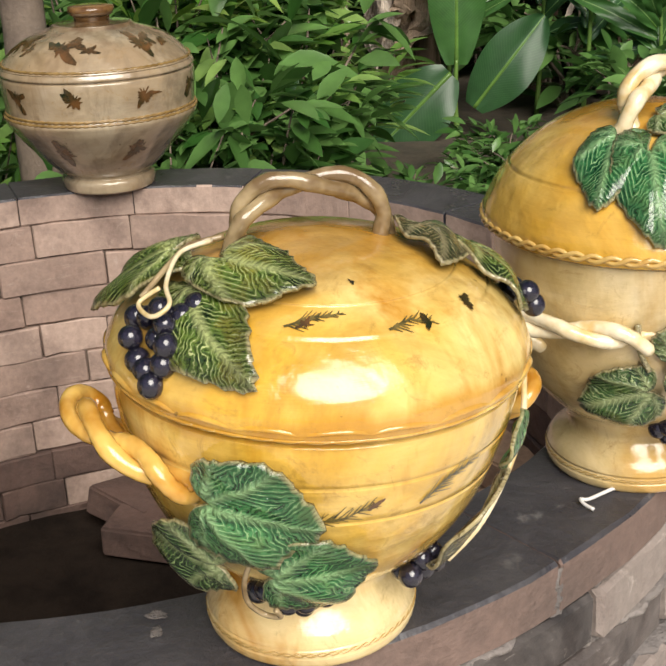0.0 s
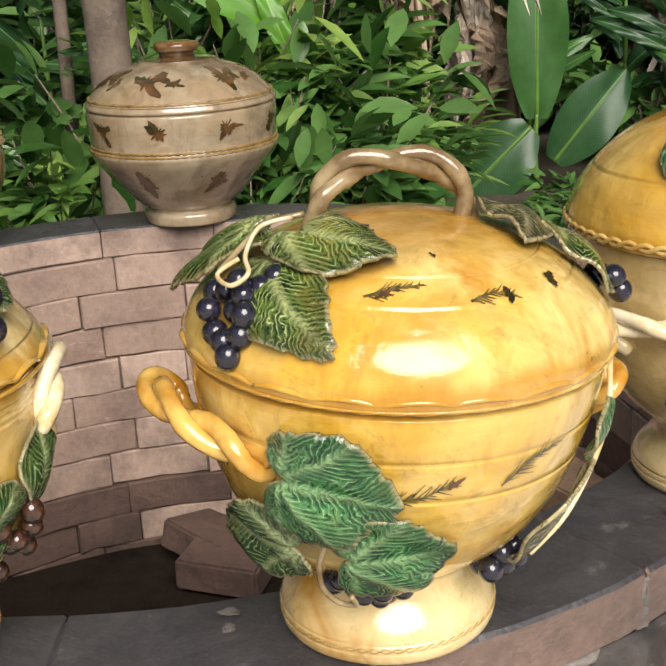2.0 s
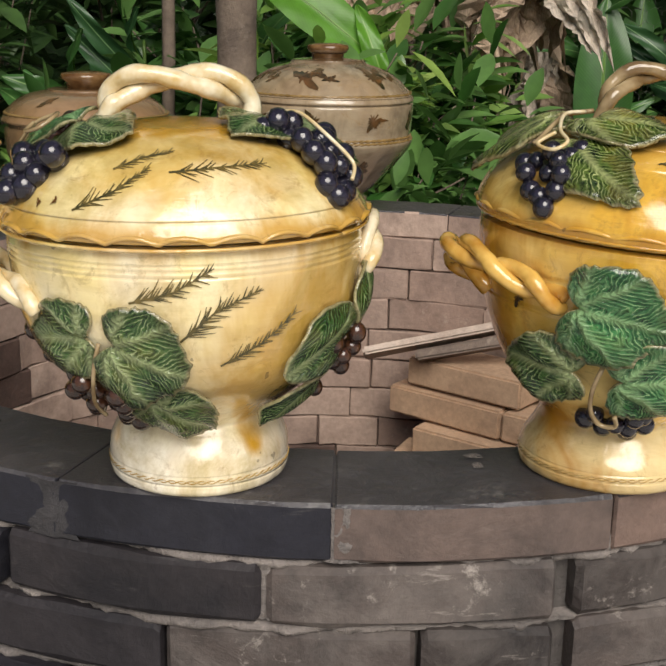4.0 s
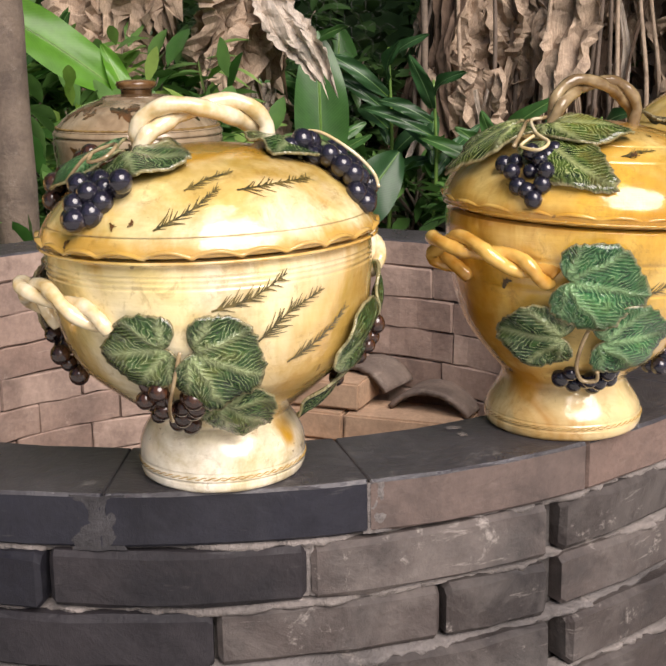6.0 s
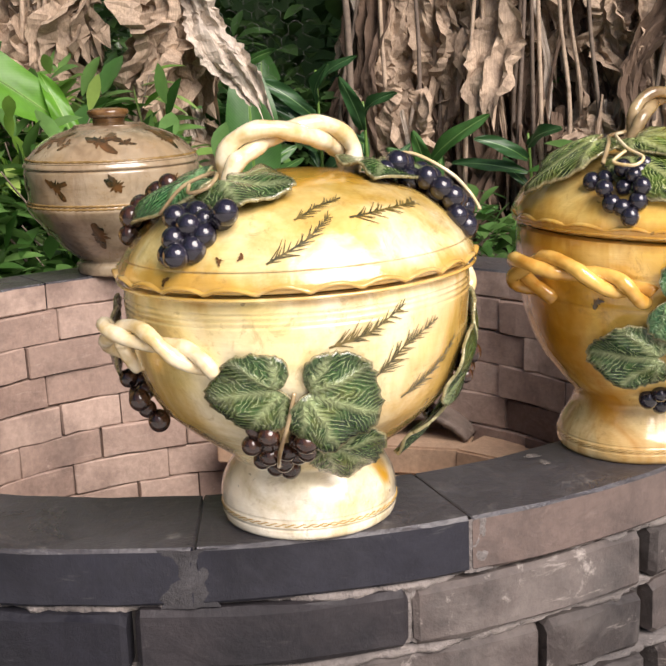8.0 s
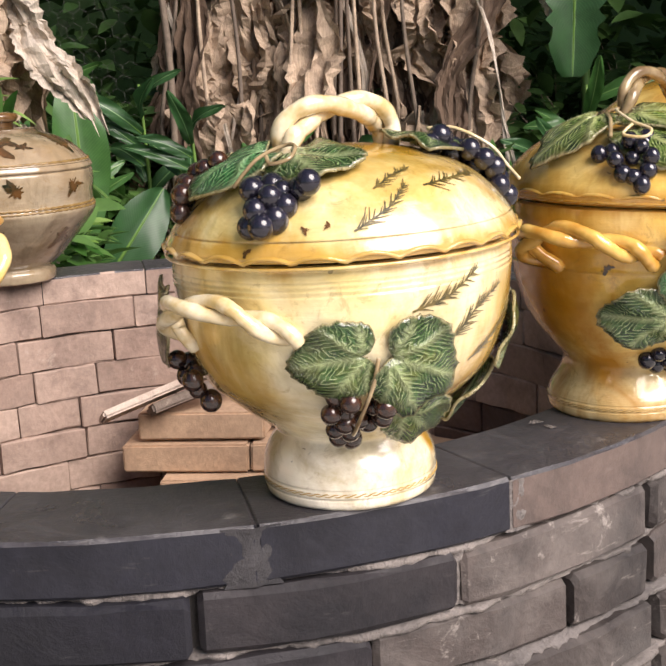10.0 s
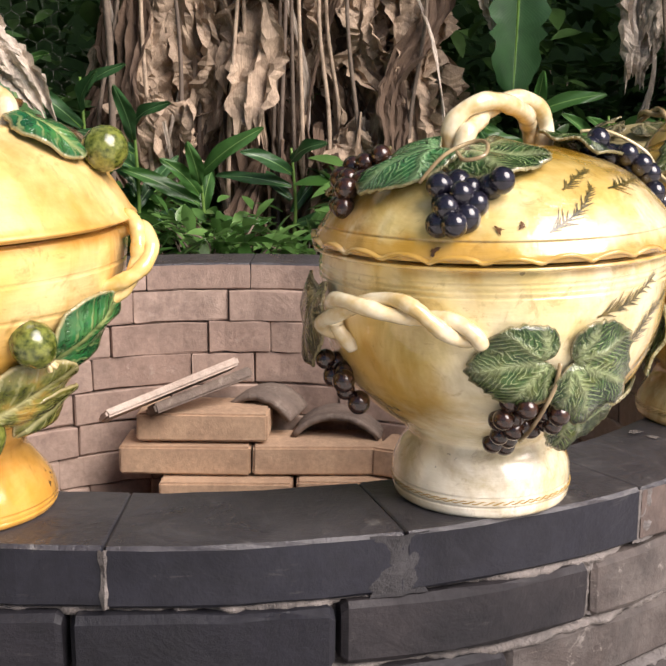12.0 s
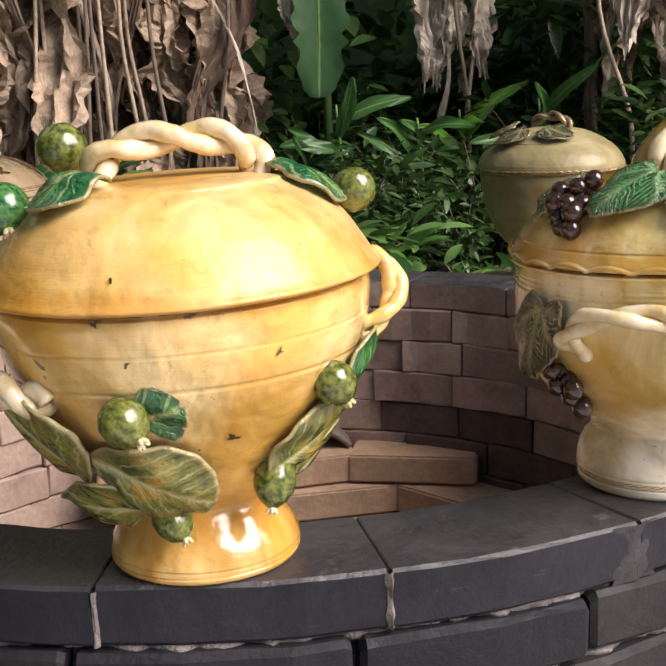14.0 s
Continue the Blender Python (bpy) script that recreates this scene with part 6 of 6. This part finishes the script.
def dead_clump(name_at, width, depth, z0, z1, count, seed, label, pool, stems=10, trunks=()):
    rnd2 = random.Random(seed)
    t = root("dead_banana_clump", name_at[0], name_at[1], 0.0, label, "banana plant", "banana plants")
    for _ in range(count):
        m = pose(rnd2.uniform(-width, width), rnd2.uniform(-depth, depth), rnd2.uniform(z0, z1), rnd2.gauss(0, 9), rnd2.gauss(0, 9), rnd2.uniform(-70, 70)) @ Matrix.Diagonal((rnd2.uniform(0.8, 1.3),) * 3 + (1,))
        shared("dead_leaf", rnd2.choice(pool), t, m)
    for k in range(stems):
        x, y = rnd2.uniform(-width, width), rnd2.uniform(-depth, depth * 0.4) - depth * 0.5
        stalk(t, [(x, y, 0.0), (x + rnd2.gauss(0, 0.04), y, 0.7), (x + rnd2.gauss(0, 0.07), y, 1.4), (x + rnd2.gauss(0, 0.1), y, 2.6)], 0.014, 0.008, WOOD if k % 2 else DRY, "dry_stalk")
    for x, y, r in trunks:
        stalk(t, [(x, y, 0.0), (x + 0.02, y, 0.9), (x, y, 1.8), (x + 0.04, y, 3.0)], r, r * 0.8, DRY_DK, "trunk")
    return t


flaps = dead[2::5] + dead[4::5] + dead[0::5]
dead_clump((0.2, 4.95), 0.85, 0.28, 1.0, 2.2, 115, 401, "banana clump hung with dry brown dead leaves", dead * 2 + flaps * 2 + pale[:3] + thin, 12, ((-0.6, 0.25, 0.12), (-0.1, 0.3, 0.14), (0.4, 0.28, 0.13), (0.75, 0.3, 0.1)))
dead_clump((0.2, 4.72), 0.8, 0.18, 0.55, 1.0, 46, 406, "dark dry sheaths and leaf bases low on the banana stems", [dead[k] for k in range(15) if k % 5 in (1, 3)] + dead[4::5] + thin, 9)
dead_clump((-1.65, 3.15), 0.24, 0.12, 1.35, 1.8, 13, 402, "small banana clump with hanging dry leaves", dead[2::5] + dead[4::5] + thin[:2], 4, ((-0.1, 0.1, 0.03),))
dead_clump((-0.98, 2.88), 0.07, 0.04, 1.25, 1.45, 5, 403, "pale withered banana leaves hanging from a thin stem", pale + dead[2::5], 1)
sheath = root("banana_stump", -1.2, 3.8, 0.0, "brown banana stump with a torn dry sheath", "banana plant", "banana plants")
stalk(sheath, [(0.14, 0.0, 0.0), (0.08, 0.0, 0.35), (0.0, 0.0, 0.75)], 0.07, 0.04, DRY_DK, "trunk")
for k, (x, z, a) in enumerate(((-0.05, 0.85, 20), (0.05, 0.75, -40), (0.0, 0.95, 70))):
    shared("dead_leaf", (pale[0], dead[2], pale[3])[k], sheath, pose(x, -0.08, z, 0, 6, a))
dead_clump((2.2, 4.3), 0.16, 0.1, 1.45, 1.75, 9, 404, "thin dry leaves hanging in dark shade", thin[1::3] + pale, 2)
dead_clump((2.75, 3.5), 0.14, 0.08, 1.4, 1.75, 7, 405, "withered leaves hanging beside a brown stem", dead[2::5] + pale, 1, ((-0.15, 0.25, 0.03),))

# Green leaf that hangs in front of the dark foliage
hp = root("banana_plant", 1.5, 4.55, 0.0, "young banana plant with one torn green leaf hanging down", "banana plant", "banana plants")
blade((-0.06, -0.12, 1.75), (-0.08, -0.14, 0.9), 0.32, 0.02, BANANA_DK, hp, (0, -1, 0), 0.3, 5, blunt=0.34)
shared("dead_leaf", pale[2], hp, pose(-0.2, -0.1, 1.6))
stalk(hp, [(0.05, 0.1, 0), (0.03, 0.08, 1.0), (0.0, -0.05, 1.9)], 0.03, 0.015, FOLIAGE_DK)

# Sunlit leaf behind the old pot
sp = root("banana_plant", -1.15, 1.85, 0.0, "small banana plant with one bright sunlit leaf", "banana plant", "banana plants")
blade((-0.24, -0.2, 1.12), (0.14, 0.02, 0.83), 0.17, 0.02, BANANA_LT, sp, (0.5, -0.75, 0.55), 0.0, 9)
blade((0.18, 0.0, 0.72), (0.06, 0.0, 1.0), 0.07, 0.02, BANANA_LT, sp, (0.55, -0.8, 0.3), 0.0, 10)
stalk(sp, [(0.1, 0.0, 0), (0.12, 0.0, 0.4), (0.17, 0.0, 0.74)], 0.014, 0.006, FOLIAGE_LT)
stalk(sp, [(0.08, 0.02, 0), (0.14, 0.03, 0.6), (0.14, 0.02, 0.84)], 0.012, 0.006, FOLIAGE_LT)


# Lance-leaved plants
def lance_plant(x, y, h, count, seed, label, material):
    rnd2 = random.Random(seed)
    t = root("ginger_plant", x, y, 0.0, label, "plant", "ginger plants")
    stalk(t, [(0, 0, 0), (0.02, 0, h * 0.5), (0.0, 0.02, h)], 0.012, 0.006, FOLIAGE_LT)
    for k in range(count):
        a = 2 * math.pi * k / count + rnd2.uniform(-0.4, 0.4)
        z = h * (0.35 + 0.65 * k / count)
        ln = rnd2.uniform(0.28, 0.42)
        d = Vector((math.cos(a), math.sin(a) * 0.6, rnd2.uniform(0.1, 0.9))).normalized()
        blade(Vector((0, 0, z)), Vector((0, 0, z)) + d * ln, rnd2.uniform(0.06, 0.085), 0.03, material, t, (0, -1, 0.6), 0.0, k)


GINGER = "green ginger plant with long lance leaves"
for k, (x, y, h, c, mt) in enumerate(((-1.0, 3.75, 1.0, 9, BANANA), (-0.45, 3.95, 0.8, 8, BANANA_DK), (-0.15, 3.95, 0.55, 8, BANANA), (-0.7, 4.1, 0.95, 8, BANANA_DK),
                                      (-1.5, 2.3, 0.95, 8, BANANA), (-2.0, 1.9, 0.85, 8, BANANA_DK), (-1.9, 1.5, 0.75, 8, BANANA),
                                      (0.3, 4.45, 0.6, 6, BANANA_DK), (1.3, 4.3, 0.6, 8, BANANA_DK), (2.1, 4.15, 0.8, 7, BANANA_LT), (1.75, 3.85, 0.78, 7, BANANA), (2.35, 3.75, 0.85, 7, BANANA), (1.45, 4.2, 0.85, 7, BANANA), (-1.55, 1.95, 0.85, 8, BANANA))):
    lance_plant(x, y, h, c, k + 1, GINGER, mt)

# Wire netting in front of the far thicket
bm = bmesh.new()
cell = 0.045
for i in range(17):
    for j in range(17):
        x, z = -2.1 + i * cell * 1.732, 0.55 + j * cell * 1.5
        x += cell * 0.866 if j % 2 else 0
        c = Vector((x, 4.6 + 0.02 * noise.noise((x * 3, z * 3, 0)), z))
        for a in (30, 90, 150):
            p = c + Vector((math.cos(radians(a)), 0, math.sin(radians(a)))) * cell
            q = c + Vector((math.cos(radians(a + 60)), 0, math.sin(radians(a + 60)))) * cell
            tube(bm, [p, q], 0.0007, 3)
wire = part("wire_netting", bm, WIRE, None)
tagged(wire, "thin grey wire netting in front of dark foliage", "fence", kind="stuff")

# Post and thin trunks
bm = bmesh.new()
line = smooth_line([(0, 0, 0), (0.01, 0.005, 0.8), (0.0, 0.0, 1.6), (0.015, 0.0, 3.0)], 6)
tube(bm, line, [0.05 + 0.003 * math.sin(i * 1.7) for i in range(len(line))], 12)
po = new("post", mesh_of(bm, "post", WOOD))
po.location = (-0.93, 1.0, 0)
tagged(po, "grey-brown wooden post standing in the garden", "post")
for x, y, r in ((-1.76, 1.72, 0.022), (2.6, 3.72, 0.022), (-0.62, 4.45, 0.018)):
    bm = bmesh.new()
    line = smooth_line([(0, 0, 0), (0.03, 0.01, 1.0), (-0.02, 0, 2.0), (0.03, 0, 3.4)], 6)
    tube(bm, line, r, 8)
    o = new("sapling", mesh_of(bm, "sapling", WOOD))
    o.location = (x, y, 0)
    tagged(o, "thin bare sapling trunk in shade", "tree")
